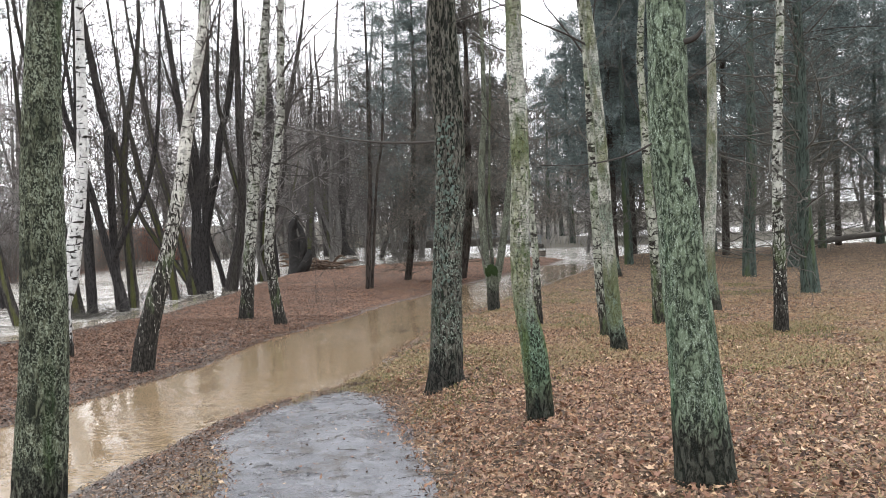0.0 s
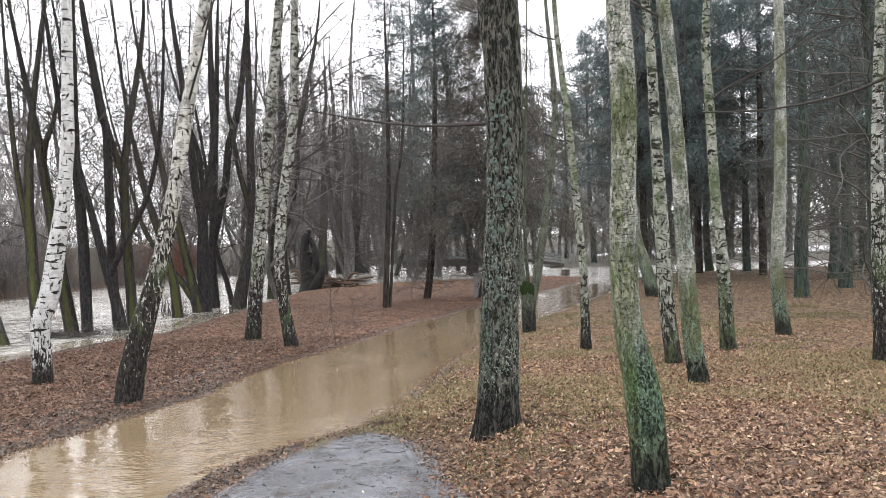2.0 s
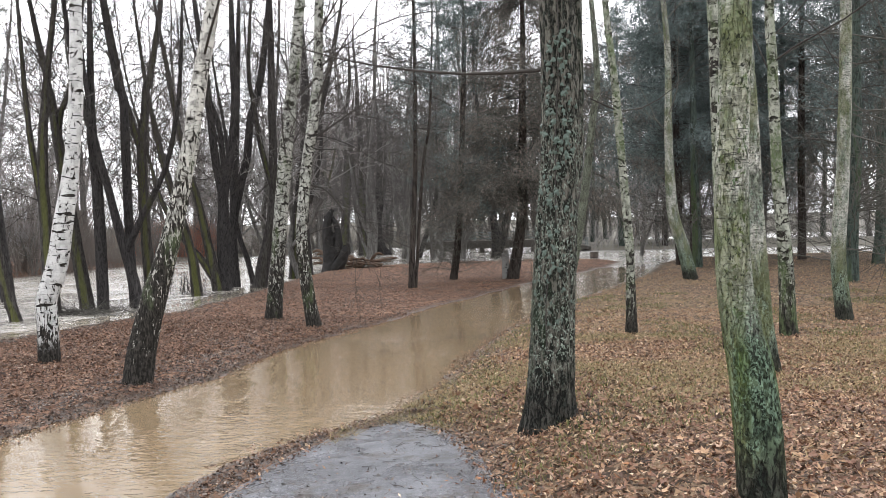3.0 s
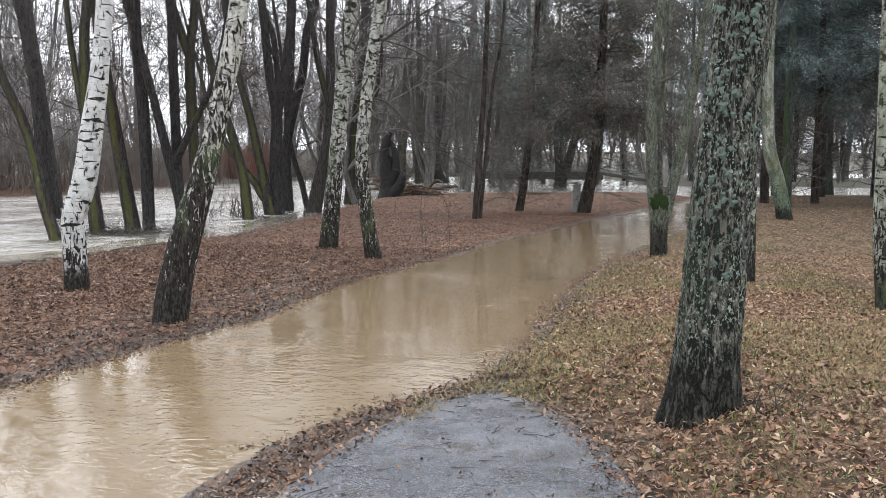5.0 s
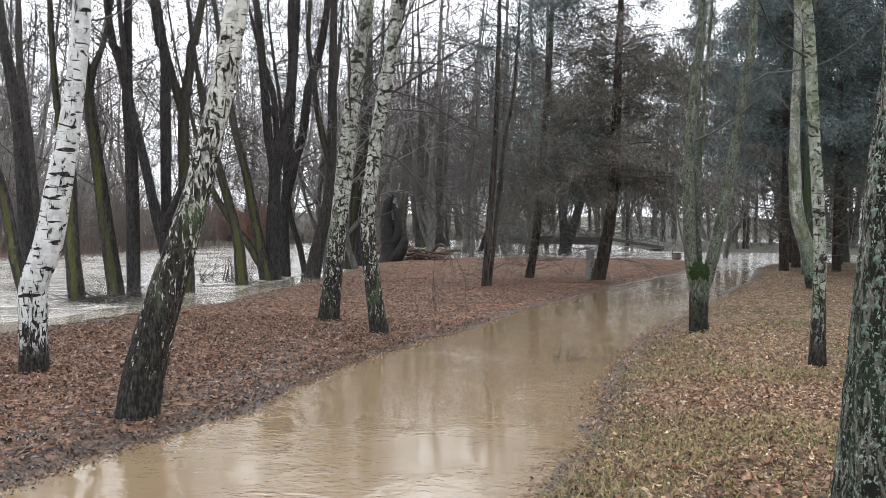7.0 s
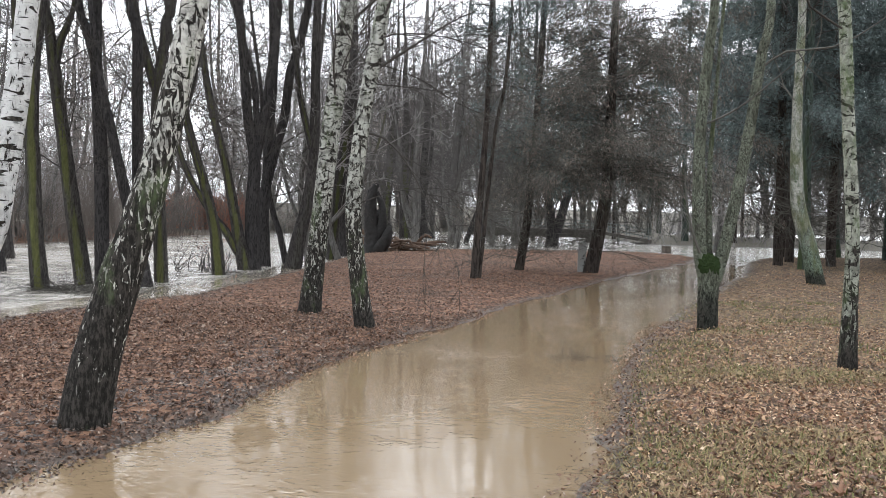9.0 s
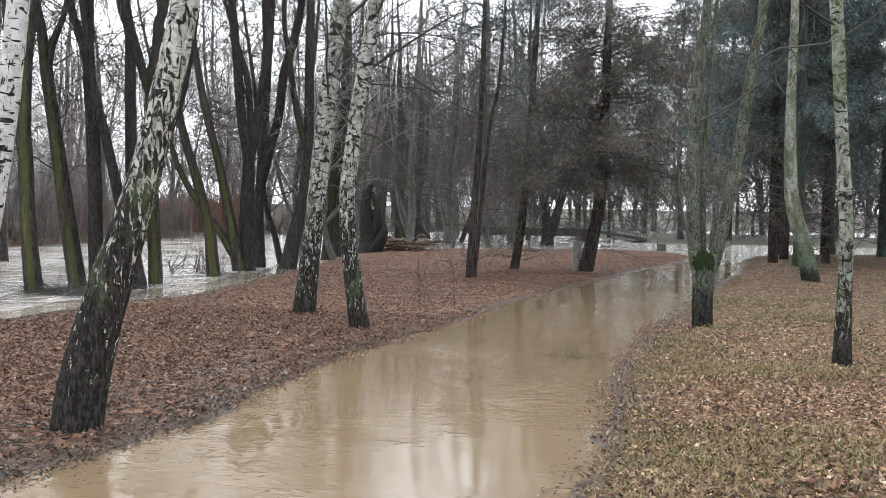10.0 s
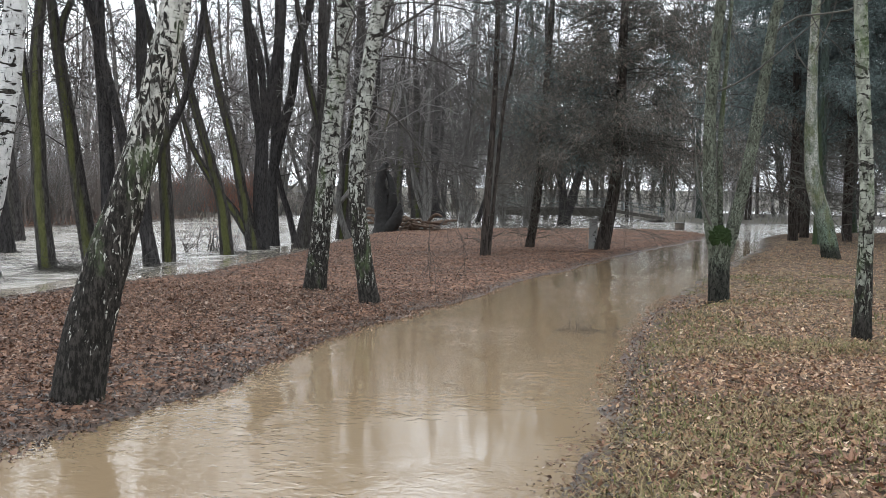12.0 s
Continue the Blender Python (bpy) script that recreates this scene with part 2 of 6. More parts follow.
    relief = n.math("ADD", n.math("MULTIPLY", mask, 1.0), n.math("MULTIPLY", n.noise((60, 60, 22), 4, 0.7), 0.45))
    return n.done(colour, relief, 0.022, 1.0)


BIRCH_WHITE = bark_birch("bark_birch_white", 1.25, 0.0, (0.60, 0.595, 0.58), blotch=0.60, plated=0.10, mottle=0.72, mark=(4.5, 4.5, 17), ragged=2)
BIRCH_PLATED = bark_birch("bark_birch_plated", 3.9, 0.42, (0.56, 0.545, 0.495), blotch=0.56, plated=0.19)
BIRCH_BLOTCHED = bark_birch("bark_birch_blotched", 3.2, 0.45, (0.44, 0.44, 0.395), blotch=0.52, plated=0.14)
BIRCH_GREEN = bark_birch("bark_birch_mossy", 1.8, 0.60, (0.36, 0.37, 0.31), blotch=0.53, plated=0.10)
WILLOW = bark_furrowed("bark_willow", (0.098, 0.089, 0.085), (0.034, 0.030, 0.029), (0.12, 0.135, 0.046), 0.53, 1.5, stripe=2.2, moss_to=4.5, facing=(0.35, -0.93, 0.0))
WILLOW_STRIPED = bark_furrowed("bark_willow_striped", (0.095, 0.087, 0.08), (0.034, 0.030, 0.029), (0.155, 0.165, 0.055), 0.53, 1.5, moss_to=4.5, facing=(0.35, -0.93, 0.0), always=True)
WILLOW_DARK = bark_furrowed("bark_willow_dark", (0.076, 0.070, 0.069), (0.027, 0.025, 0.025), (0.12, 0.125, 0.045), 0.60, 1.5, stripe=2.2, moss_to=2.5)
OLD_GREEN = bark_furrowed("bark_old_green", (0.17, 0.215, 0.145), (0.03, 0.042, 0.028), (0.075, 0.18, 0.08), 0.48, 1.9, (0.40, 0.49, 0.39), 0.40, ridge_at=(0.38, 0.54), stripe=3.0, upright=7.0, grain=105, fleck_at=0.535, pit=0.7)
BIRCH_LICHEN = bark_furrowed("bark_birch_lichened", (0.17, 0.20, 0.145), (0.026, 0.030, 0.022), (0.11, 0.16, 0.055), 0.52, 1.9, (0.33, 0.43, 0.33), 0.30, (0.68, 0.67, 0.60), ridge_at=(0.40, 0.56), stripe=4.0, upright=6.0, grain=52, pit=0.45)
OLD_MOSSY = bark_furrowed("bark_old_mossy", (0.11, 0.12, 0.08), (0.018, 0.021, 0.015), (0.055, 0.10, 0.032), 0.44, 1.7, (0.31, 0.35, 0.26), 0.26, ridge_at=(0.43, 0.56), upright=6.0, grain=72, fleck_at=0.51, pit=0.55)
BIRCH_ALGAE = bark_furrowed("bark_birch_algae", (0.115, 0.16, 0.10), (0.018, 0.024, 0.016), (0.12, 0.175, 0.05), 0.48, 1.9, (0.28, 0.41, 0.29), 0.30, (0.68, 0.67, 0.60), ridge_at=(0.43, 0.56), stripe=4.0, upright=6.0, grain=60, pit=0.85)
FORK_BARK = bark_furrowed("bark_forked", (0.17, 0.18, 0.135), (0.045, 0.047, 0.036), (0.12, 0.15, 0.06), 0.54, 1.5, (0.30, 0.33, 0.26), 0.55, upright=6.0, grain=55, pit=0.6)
# bark of distant trunks and alders, distance haze painted in as paler grey
WOOD_BARK_HAZED = bark_furrowed("bark_far_woods_hazed", (0.22, 0.21, 0.198), (0.10, 0.095, 0.088), (0.17, 0.17, 0.09), 0.60, 0.7)
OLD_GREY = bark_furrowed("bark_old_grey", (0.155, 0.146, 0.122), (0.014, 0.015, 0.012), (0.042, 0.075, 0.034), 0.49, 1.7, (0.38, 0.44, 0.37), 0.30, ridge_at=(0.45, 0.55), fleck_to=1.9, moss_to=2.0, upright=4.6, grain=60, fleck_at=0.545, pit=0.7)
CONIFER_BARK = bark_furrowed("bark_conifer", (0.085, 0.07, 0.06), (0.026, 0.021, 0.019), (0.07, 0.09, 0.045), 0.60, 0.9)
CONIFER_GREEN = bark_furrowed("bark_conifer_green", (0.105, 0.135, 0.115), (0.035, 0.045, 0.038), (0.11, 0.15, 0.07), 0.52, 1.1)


def plain(name, a, b, scale=8.0, rough=0.85, depth=0.004, spec=0.25):
    n = Nodes(name, rough, spec)
    g = n.noise((scale, scale, scale), 5, 0.65)
    return n.done(n.mix(g, a, b), n.noise((scale * 5, scale * 5, scale * 5), 4), depth)


TWIG = plain("twig_bark", (0.034, 0.030, 0.027), (0.075, 0.067, 0.06), 5)
# the next two twig colours are lightened to stand in for mist
TWIG_FAR_HAZED = plain("twig_bark_far_hazed", (0.19, 0.18, 0.174), (0.30, 0.285, 0.275), 1)
TWIG_RED_HAZED = plain("twig_bark_reddish_hazed", (0.195, 0.174, 0.165), (0.31, 0.27, 0.25), 1)
TWIG_SCRUB = plain("twig_bark_scrub", (0.10, 0.085, 0.076), (0.18, 0.152, 0.136), 1)
TWIG_GREY = plain("twig_bark_dull", (0.06, 0.058, 0.05), (0.12, 0.115, 0.10), 5)
TWIG_MID = plain("twig_bark_alder", (0.06, 0.055, 0.052), (0.12, 0.111, 0.105), 3)
TWIG_PALE = plain("twig_bark_grey", (0.13, 0.125, 0.11), (0.22, 0.21, 0.19), 5)
MOSS = plain("moss", (0.008, 0.018, 0.005), (0.032, 0.052, 0.014), 30, 0.95, 0.01)
DEADWOOD = plain("weathered_wood", (0.10, 0.085, 0.07), (0.26, 0.23, 0.20), 9, 0.85, 0.008)
CHARRED = plain("blackened_wood", (0.012, 0.011, 0.011), (0.045, 0.042, 0.04), 9, 0.8, 0.015)
PALE_STONE = plain("pale_concrete", (0.17, 0.168, 0.16), (0.36, 0.355, 0.34), 12, 0.85, 0.004)
STEEL = plain("galvanised_steel", (0.12, 0.14, 0.14), (0.20, 0.22, 0.22), 14, 0.5, 0.001, 0.5)
TIMBER_DARK = plain("bridge_timber", (0.05, 0.045, 0.04), (0.10, 0.09, 0.08), 6)
IVY = plain("ivy_leaf", (0.03, 0.05, 0.038), (0.125, 0.165, 0.135), 18, 0.5, 0.002, 0.4)


def needles(name, a, b, c):
    n = Nodes(name, 0.7, 0.3)
    n.out.inputs["Subsurface Weight"].default_value = 0.0
    return n.done(n.ramp(n.island(), [(0.0, a), (1.0, c), (0.55, b)]))


NEEDLES = needles("conifer_needles", (0.052, 0.074, 0.071), (0.105, 0.137, 0.134), (0.18, 0.215, 0.212))
NEEDLES_BROWN = needles("conifer_needles_browned", (0.05, 0.055, 0.046), (0.10, 0.10, 0.086), (0.22, 0.17, 0.145))

n = Nodes("leaf_russet", 0.6, 0.3)
LEAF_RUSSET = n.done(n.mix(n.math("MULTIPLY", n.noise((60, 60, 60), 2), 0.6), n.ramp(n.island(), [(0.0, (0.028, 0.018, 0.014)), (1.0, (0.52, 0.38, 0.27)), (0.3, (0.12, 0.058, 0.036)), (0.6, (0.25, 0.122, 0.07)), (0.9, (0.37, 0.22, 0.14))]), (0.13, 0.078, 0.06)))
n = Nodes("leaf_brown", 0.6, 0.3)
LEAF_BROWN = n.done(n.mix(n.math("MULTIPLY", n.noise((60, 60, 60), 2), 0.6), n.ramp(n.island(), [(0.0, (0.026, 0.019, 0.016)), (1.0, (0.46, 0.37, 0.30)), (0.3, (0.078, 0.042, 0.027)), (0.6, (0.175, 0.09, 0.052)), (0.9, (0.29, 0.172, 0.108))]), (0.085, 0.055, 0.044)))
n = Nodes("leaf_tan", 0.6, 0.3)
LEAF_TAN = n.done(n.mix(n.math("MULTIPLY", n.noise((60, 60, 60), 2), 0.6), n.ramp(n.island(), [(0.0, (0.036, 0.022, 0.015)), (1.0, (0.76, 0.61, 0.45)), (0.3, (0.20, 0.11, 0.062)), (0.6, (0.42, 0.25, 0.14)), (0.9, (0.60, 0.42, 0.265))]), (0.21, 0.132, 0.083)))
n = Nodes("leaf_sodden", 0.35, 0.5)
LEAF_WET = n.done(n.ramp(n.island(), [(0.0, (0.012, 0.009, 0.008)), (1.0, (0.24, 0.19, 0.155)), (0.45, (0.04, 0.027, 0.021)), (0.8, (0.085, 0.056, 0.042))]))
n = Nodes("leaf_orange", 0.6, 0.35)
LEAF_ORANGE = n.done(n.ramp(n.island(), [(0.0, (0.13, 0.05, 0.022)), (1.0, (0.36, 0.18, 0.08)), (0.5, (0.24, 0.095, 0.038))]))
n = Nodes("dry_grass", 0.7, 0.25)
STRAW = n.done(n.ramp(n.island(), [(0.0, (0.06, 0.04, 0.022)), (1.0, (0.13, 0.115, 0.045)), (0.35, (0.20, 0.145, 0.072)), (0.7, (0.31, 0.24, 0.125)), (0.82, (0.17, 0.15, 0.06))]))
n = Nodes("reed_russet", 0.8, 0.2)
REED = n.done(n.ramp(n.island(), [(0.0, (0.15, 0.065, 0.045)), (1.0, (0.40, 0.21, 0.14)), (0.5, (0.30, 0.115, 0.075))]))

n = Nodes("ground_litter", 0.85, 0.25)
cell = n.cells((16, 16, 16), "Object")
cellv = n.tree.nodes.new("ShaderNodeSeparateColor")
n.tree.links.new(cell, cellv.inputs[0])
russet = n.ramp(cellv.outputs[0], [(0.0, (0.035, 0.021, 0.016)), (1.0, (0.27, 0.155, 0.10)), (0.5, (0.125, 0.066, 0.043))])
tan = n.ramp(cellv.outputs[1], [(0.0, (0.032, 0.022, 0.015)), (1.0, (0.26, 0.18, 0.115)), (0.5, (0.105, 0.069, 0.044))])
sep = n.tree.nodes.new("ShaderNodeSeparateXYZ")
n.tree.links.new(n.coord.outputs["Object"], sep.inputs[0])
bank = n.math("SUBTRACT", n.math("ADD", sep.outputs[0], n.math("MULTIPLY", n.noise((0.5, 0.5, 0.5), 4), 2.0)), n.math("MULTIPLY", sep.outputs[1], 0.22))
soil = n.mix(n.step(bank, -4.2, -2.2), russet, tan)
patch = n.step(n.noise((0.35, 0.35, 0.35), 5, 0.7), 0.50, 0.68)
soil = n.mix(n.math("MULTIPLY", patch, 0.6), soil, (0.055, 0.042, 0.032))
far_off = n.step(sep.outputs[1], 52, 58)
meadow = n.mix(n.noise((0.6, 0.6, 0.6), 5), (0.12, 0.11, 0.085), (0.21, 0.195, 0.165))
soil = n.mix(far_off, soil, meadow)
damp = n.step(sep.outputs[2], 0.0, 0.08, 0.75, 0.0)
soil = n.mix(damp, soil, n.mix(n.noise((7, 7, 7), 5, 0.7), (0.05, 0.043, 0.036), (0.11, 0.10, 0.09)))
GROUND = n.done(soil, n.math("ADD", n.noise((40, 40, 40), 5), cellv.outputs[2]), 0.02, 0.9, n.step(sep.outputs[2], 0.0, 0.06, 0.35, 0.88))

n = Nodes("wet_asphalt", 0.45, 0.4)
speck = n.cells((70, 70, 70), "Object", "F1", "Distance")
grit = n.noise((45, 45, 45), 4, 0.7)
base = n.mix(n.step(n.noise((1.6, 1.6, 1.6), 6, 0.72), 0.38, 0.62), (0.075, 0.077, 0.088), (0.15, 0.153, 0.17))
base = n.mix(n.step(speck, 0.15, 0.5), n.mix(n.step(grit, 0.42, 0.58), (0.07, 0.07, 0.075), (0.26, 0.26, 0.27)), base)
mud = n.step(n.noise((2.6, 2.6, 2.6), 7, 0.78), 0.52, 0.62)
base = n.mix(n.math("MULTIPLY", mud, 0.7), base, (0.06, 0.048, 0.038))
base = n.mix(n.math("MULTIPLY", n.step(n.noise((14, 14, 14), 5, 0.75), 0.60, 0.68), 0.8), base, (0.035, 0.028, 0.022))
ASPHALT = n.done(base, n.math("ADD", n.math("MULTIPLY", speck, 0.8), n.math("ADD", grit, n.noise((8, 8, 8), 4))), 0.010, 0.9, n.step(n.noise((1.8, 1.8, 1.8), 4), 0.38, 0.62, 0.18, 0.6))


def water(name, mud, pale, chop, fine, sky_glint=None, rough=0.03):
    n = Nodes(name, rough, 1.0)
    n.out.inputs["IOR"].default_value = 1.6
    drift = n.noise((0.35, 0.22, 1), 5, 0.6, 1.0)
    ripple = n.noise((3.0, 5.5, 1), 3, 0.5, 0.8)
    tiny = n.noise((8, 12, 1), 1.5, 0.5, 1.5)
    calm = n.step(n.noise((0.5, 0.33, 1), 3), 0.42, 0.66, 0.10, 1.0)
    wave = n.math("MULTIPLY", n.math("ADD", ripple, n.math("MULTIPLY", tiny, fine)), calm)
    colour = n.mix(drift, mud, pale)
    # near-white streaks in the base colour imitate the sky glinting on ripples
    if sky_glint:
        streaks = n.step(n.noise((0.5, 2.6, 1), 6, 0.7, 0.8), 0.50, 0.62)
        colour = n.mix(n.math("MULTIPLY", streaks, 0.8), colour, sky_glint)
    return n.done(colour, wave, chop, 1.0)


WATER = water("muddy_water", (0.19, 0.135, 0.08), (0.235, 0.172, 0.106), 0.0095, 0.75, None, 0.07)
SHALLOW = water("shallow_river_water", (0.24, 0.20, 0.15), (0.36, 0.32, 0.265), 0.02, 0.6)
# the river's last colour is painted sky glint
RIVER = water("river_water", (0.34, 0.31, 0.266), (0.47, 0.44, 0.395), 0.09, 0.45, (0.68, 0.67, 0.65), 0.12)

# ---- the lie of the land ----
ISLAND = [(-5.6, 9.2), (-5.1, 10.7), (-4.9, 11.6), (-4.6, 12.8), (-4.36, 13.5), (-4.13, 16.0), (-3.3, 18.8), (-2.3, 22.4), (-0.2, 29.0), (3.6, 39.0), (4.8, 43.2), (4.4, 45.6), (2.4, 47.6), (-3.4, 46.2), (-7.0, 44.0),
          (-9.0, 39.0), (-8.9, 33.0), (-8.6, 27.9), (-8.5, 22.3), (-9.2, 20.0), (-9.8, 17.2), (-12.5, 13.5), (-17, 8), (-26, 0), (-30, -12), (-12, -12), (-7.6, 3.0)]
BANK = [(-9, -30), (-6.0, -8), (-4.6, 1.0), (-3.9, 5.0), (-3.28, 7.18), (-2.8, 9.4), (-2.45, 10.35), (-1.7, 11.35), (-1.32, 12.8), (-1.1, 14.6), (-0.65, 17.5), (0.74, 22.7), (4.0, 32.4), (6.4, 41.5), (7.6, 44.5),
        (11, 46.5), (20, 48.5), (40, 50), (90, 46), (400, 30), (400, -400), (-60, -400)]
FAR = [(-400, 20), (-60, 27), (-30, 33), (-23.5, 38), (-23, 54), (-19, 68), (-10, 84), (0, 86), (3.2, 70), (4.2, 61), (8, 60), (14, 60.5), (24, 58), (45, 60), (100, 60), (400, 60),
       (400, 74), (60, 76), (26, 77), (16, 80), (10, 92), (14, 110), (40, 116), (400, 112), (400, 900), (-400, 900)]


def inside_distance(x, y, poly):
    """Distance to the outline, positive inside."""
    p = np.asarray(poly, dtype=float)
    best = np.full(x.shape, 1e9)
    odd = np.zeros(x.shape, dtype=bool)
    for (ax, ay), (bx, by) in zip(p, np.roll(p, -1, axis=0)):
        dx, dy = bx - ax, by - ay
        t = np.clip(((x - ax) * dx + (y - ay) * dy) / (dx * dx + dy * dy), 0, 1)
        best = np.minimum(best, np.hypot(x - ax - t * dx, y - ay - t * dy))
        crosses = (ay > y) != (by > y)
        with np.errstate(divide="ignore", invalid="ignore"):
            odd ^= crosses & (x < (bx - ax) * (y - ay) / (by - ay if by != ay else 1e-9) + ax)
    return np.where(odd, best, -best)


def path_right(y):
    return np.interp(y, [-5, 0, 4, 6.5, 7.6, 9.1, 10.1, 10.7, 11.1], [1.5, 1.2, 0.35, 0.0, -0.24, -0.56, -0.82, -1.1, -1.44])


def path_left(y):
    return np.interp(y, [-5, 0, 4, 6.5, 7.5, 8.3, 9.1, 9.85, 10.65, 11.1], [-0.3, -0.6, -1.25, -1.75, -2.15, -2.38, -2.32, -2.14, -1.84, -1.5])


def shore(x, y):
    """Signed distance to the nearest land: island, near bank, far bank, with a ragged waterline."""
    p = np.stack([x, y, np.zeros_like(x)], axis=-1).reshape(-1, 3)
    rag = (fbm(p * 1.4, 3, 5).reshape(x.shape) - 0.5) * 0.42 + (fbm(p * 6.0, 2, 9).reshape(x.shape) - 0.5) * 0.12
    return inside_distance(x, y, ISLAND) + rag, inside_distance(x, y, BANK) + rag, inside_distance(x, y, FAR) + rag


def ground_height(x, y):
    x, y = np.asarray(x, dtype=float), np.asarray(y, dtype=float)
    di, db, df = shore(x, y)
    p = np.stack([x, y, np.zeros_like(x)], axis=-1).reshape(-1, 3)
    lump = (fbm(p * 0.9, 3, 21).reshape(x.shape) - 0.5) * 0.07
    fine = (fbm(p * 5.0, 2, 31).reshape(x.shape) - 0.5) * 0.025
    isl = np.minimum(0.09 + lump, 0.20 * di) + fine * smooth01(di)
    track = np.clip(0.055 * (11.25 - y), 0.0, 0.75)
    slope = 0.14 + 0.48 / (1 + np.exp((y - 9) / 2.2))
    to_right, to_left = smooth01((x - path_right(y)) / 1.1), smooth01((path_left(y) - x) / 0.8)
    high = np.where(y < 11.3, track + (slope - track) * to_right + 0.03 * to_left, slope) + lump * (0.3 + 0.7 * to_right)
    near = np.minimum(high, 0.16 * db) + fine * smooth01(db) * to_right
    far = np.minimum(0.22 + 0.02 * np.clip(df, 0, 200) + lump * 3, 0.10 * df)
    land = np.maximum(np.maximum(isl, near), far)
    return np.maximum(land, -0.6)


def spaced(*spans):
    return np.unique(np.round(np.concatenate([np.arange(a, b, s) for a, b, s in spans]), 4))


gx = spaced((-2500, -200, 600), (-200, -40, 20), (-40, -12, 1.4), (-12, 9, 0.16), (9, 22, 0.5), (22, 60, 2.5), (60, 200, 20), (200, 2600, 600))
gy = spaced((-2500, -60, 600), (-60, -4, 4), (-4, 4, 0.5), (4, 26, 0.16), (26, 56, 0.4), (56, 80, 1.0), (80, 130, 4), (130, 300, 40), (300, 2900, 600))
GX, GY = np.meshgrid(gx, gy)
GZ = ground_height(GX, GY)
nid = np.arange(GX.size).reshape(GX.shape)
quads = np.stack([nid[:-1, :-1], nid[:-1, 1:], nid[1:, 1:], nid[1:, :-1]], axis=-1).reshape(-1, 4)
tagged(solid("ground", raw_mesh("ground", np.stack([GX, GY, GZ], axis=-1).reshape(-1, 3), [quads]), GROUND),
       "damp park ground under fallen brown leaves beside floodwater", "ground", kind="structure")


def sheet(name, outline, z, material, label, category):
    me = raw_mesh(name, [(x, y, z) for x, y in outline], [np.arange(len(outline)).reshape(1, -1)], False)
    return tagged(solid(name, me, material), label, category, kind="structure")


sheet("river_water", [(-300, -40), (300, -40), (300, 140), (-300, 140)], 0.0, RIVER, "pale brown flooded river running past the trees", "river")
sheet("flood_water", [(-6.5, -9), (-3.9, 0), (-2.9, 5.0), (-2.0, 8.5), (-1.1, 10.4), (-0.5, 14), (1.2, 20), (3.4, 27), (6.5, 38.5), (2.2, 39.5), (-2, 29), (-4.2, 21), (-5.3, 15), (-6.2, 11), (-8.5, 4), (-14, -9)],
      0.005, WATER, "muddy tan floodwater covering the footpath", "floodwater")

sheet("shallow_water", [(-17.6, 7.6), (-12.0, 13.9), (-9.4, 17.2), (-8.8, 20.0), (-8.2, 22.3), (-8.3, 28.0), (-8.7, 33.0), (-9.5, 33.0), (-9.7, 30.5), (-9.3, 28.6), (-9.6, 27.0), (-9.3, 25.2), (-9.9, 23.6), (-9.6, 22.4), (-10.3, 21.0), (-10.2, 19.6), (-10.9, 18.2), (-11.3, 16.4), (-12.8, 15.4), (-13.6, 13.8), (-18.6, 8.6)],
      0.004, SHALLOW, "tan shallow margin of the river along the island", "river")

# the asphalt footpath, a strip draped on the ground
py = np.arange(-5, 11.12, 0.08)
us = np.linspace(0, 1, 22)
PX = path_left(py)[:, None] * (1 - us) + path_right(py)[:, None] * us
edge = (fbm(np.stack([np.zeros_like(py), py * 2.6, py * 0], axis=-1), 4, 77) - 0.5)[:, None]
PX = PX + edge * 0.35 * (us - 0.5)
PY = np.repeat(py[:, None], len(us), axis=1)
PZ = ground_height(PX, PY) + 0.018
pid = np.arange(PX.size).reshape(PX.shape)
pq = np.stack([pid[:-1, :-1], pid[:-1, 1:], pid[1:, 1:], pid[1:, :-1]], axis=-1).reshape(-1, 4)
tagged(solid("footpath", raw_mesh("footpath", np.stack([PX, PY, PZ], axis=-1).reshape(-1, 3), [pq]), ASPHALT),
       "wet grey asphalt footpath running down into the floodwater", "path", kind="structure")


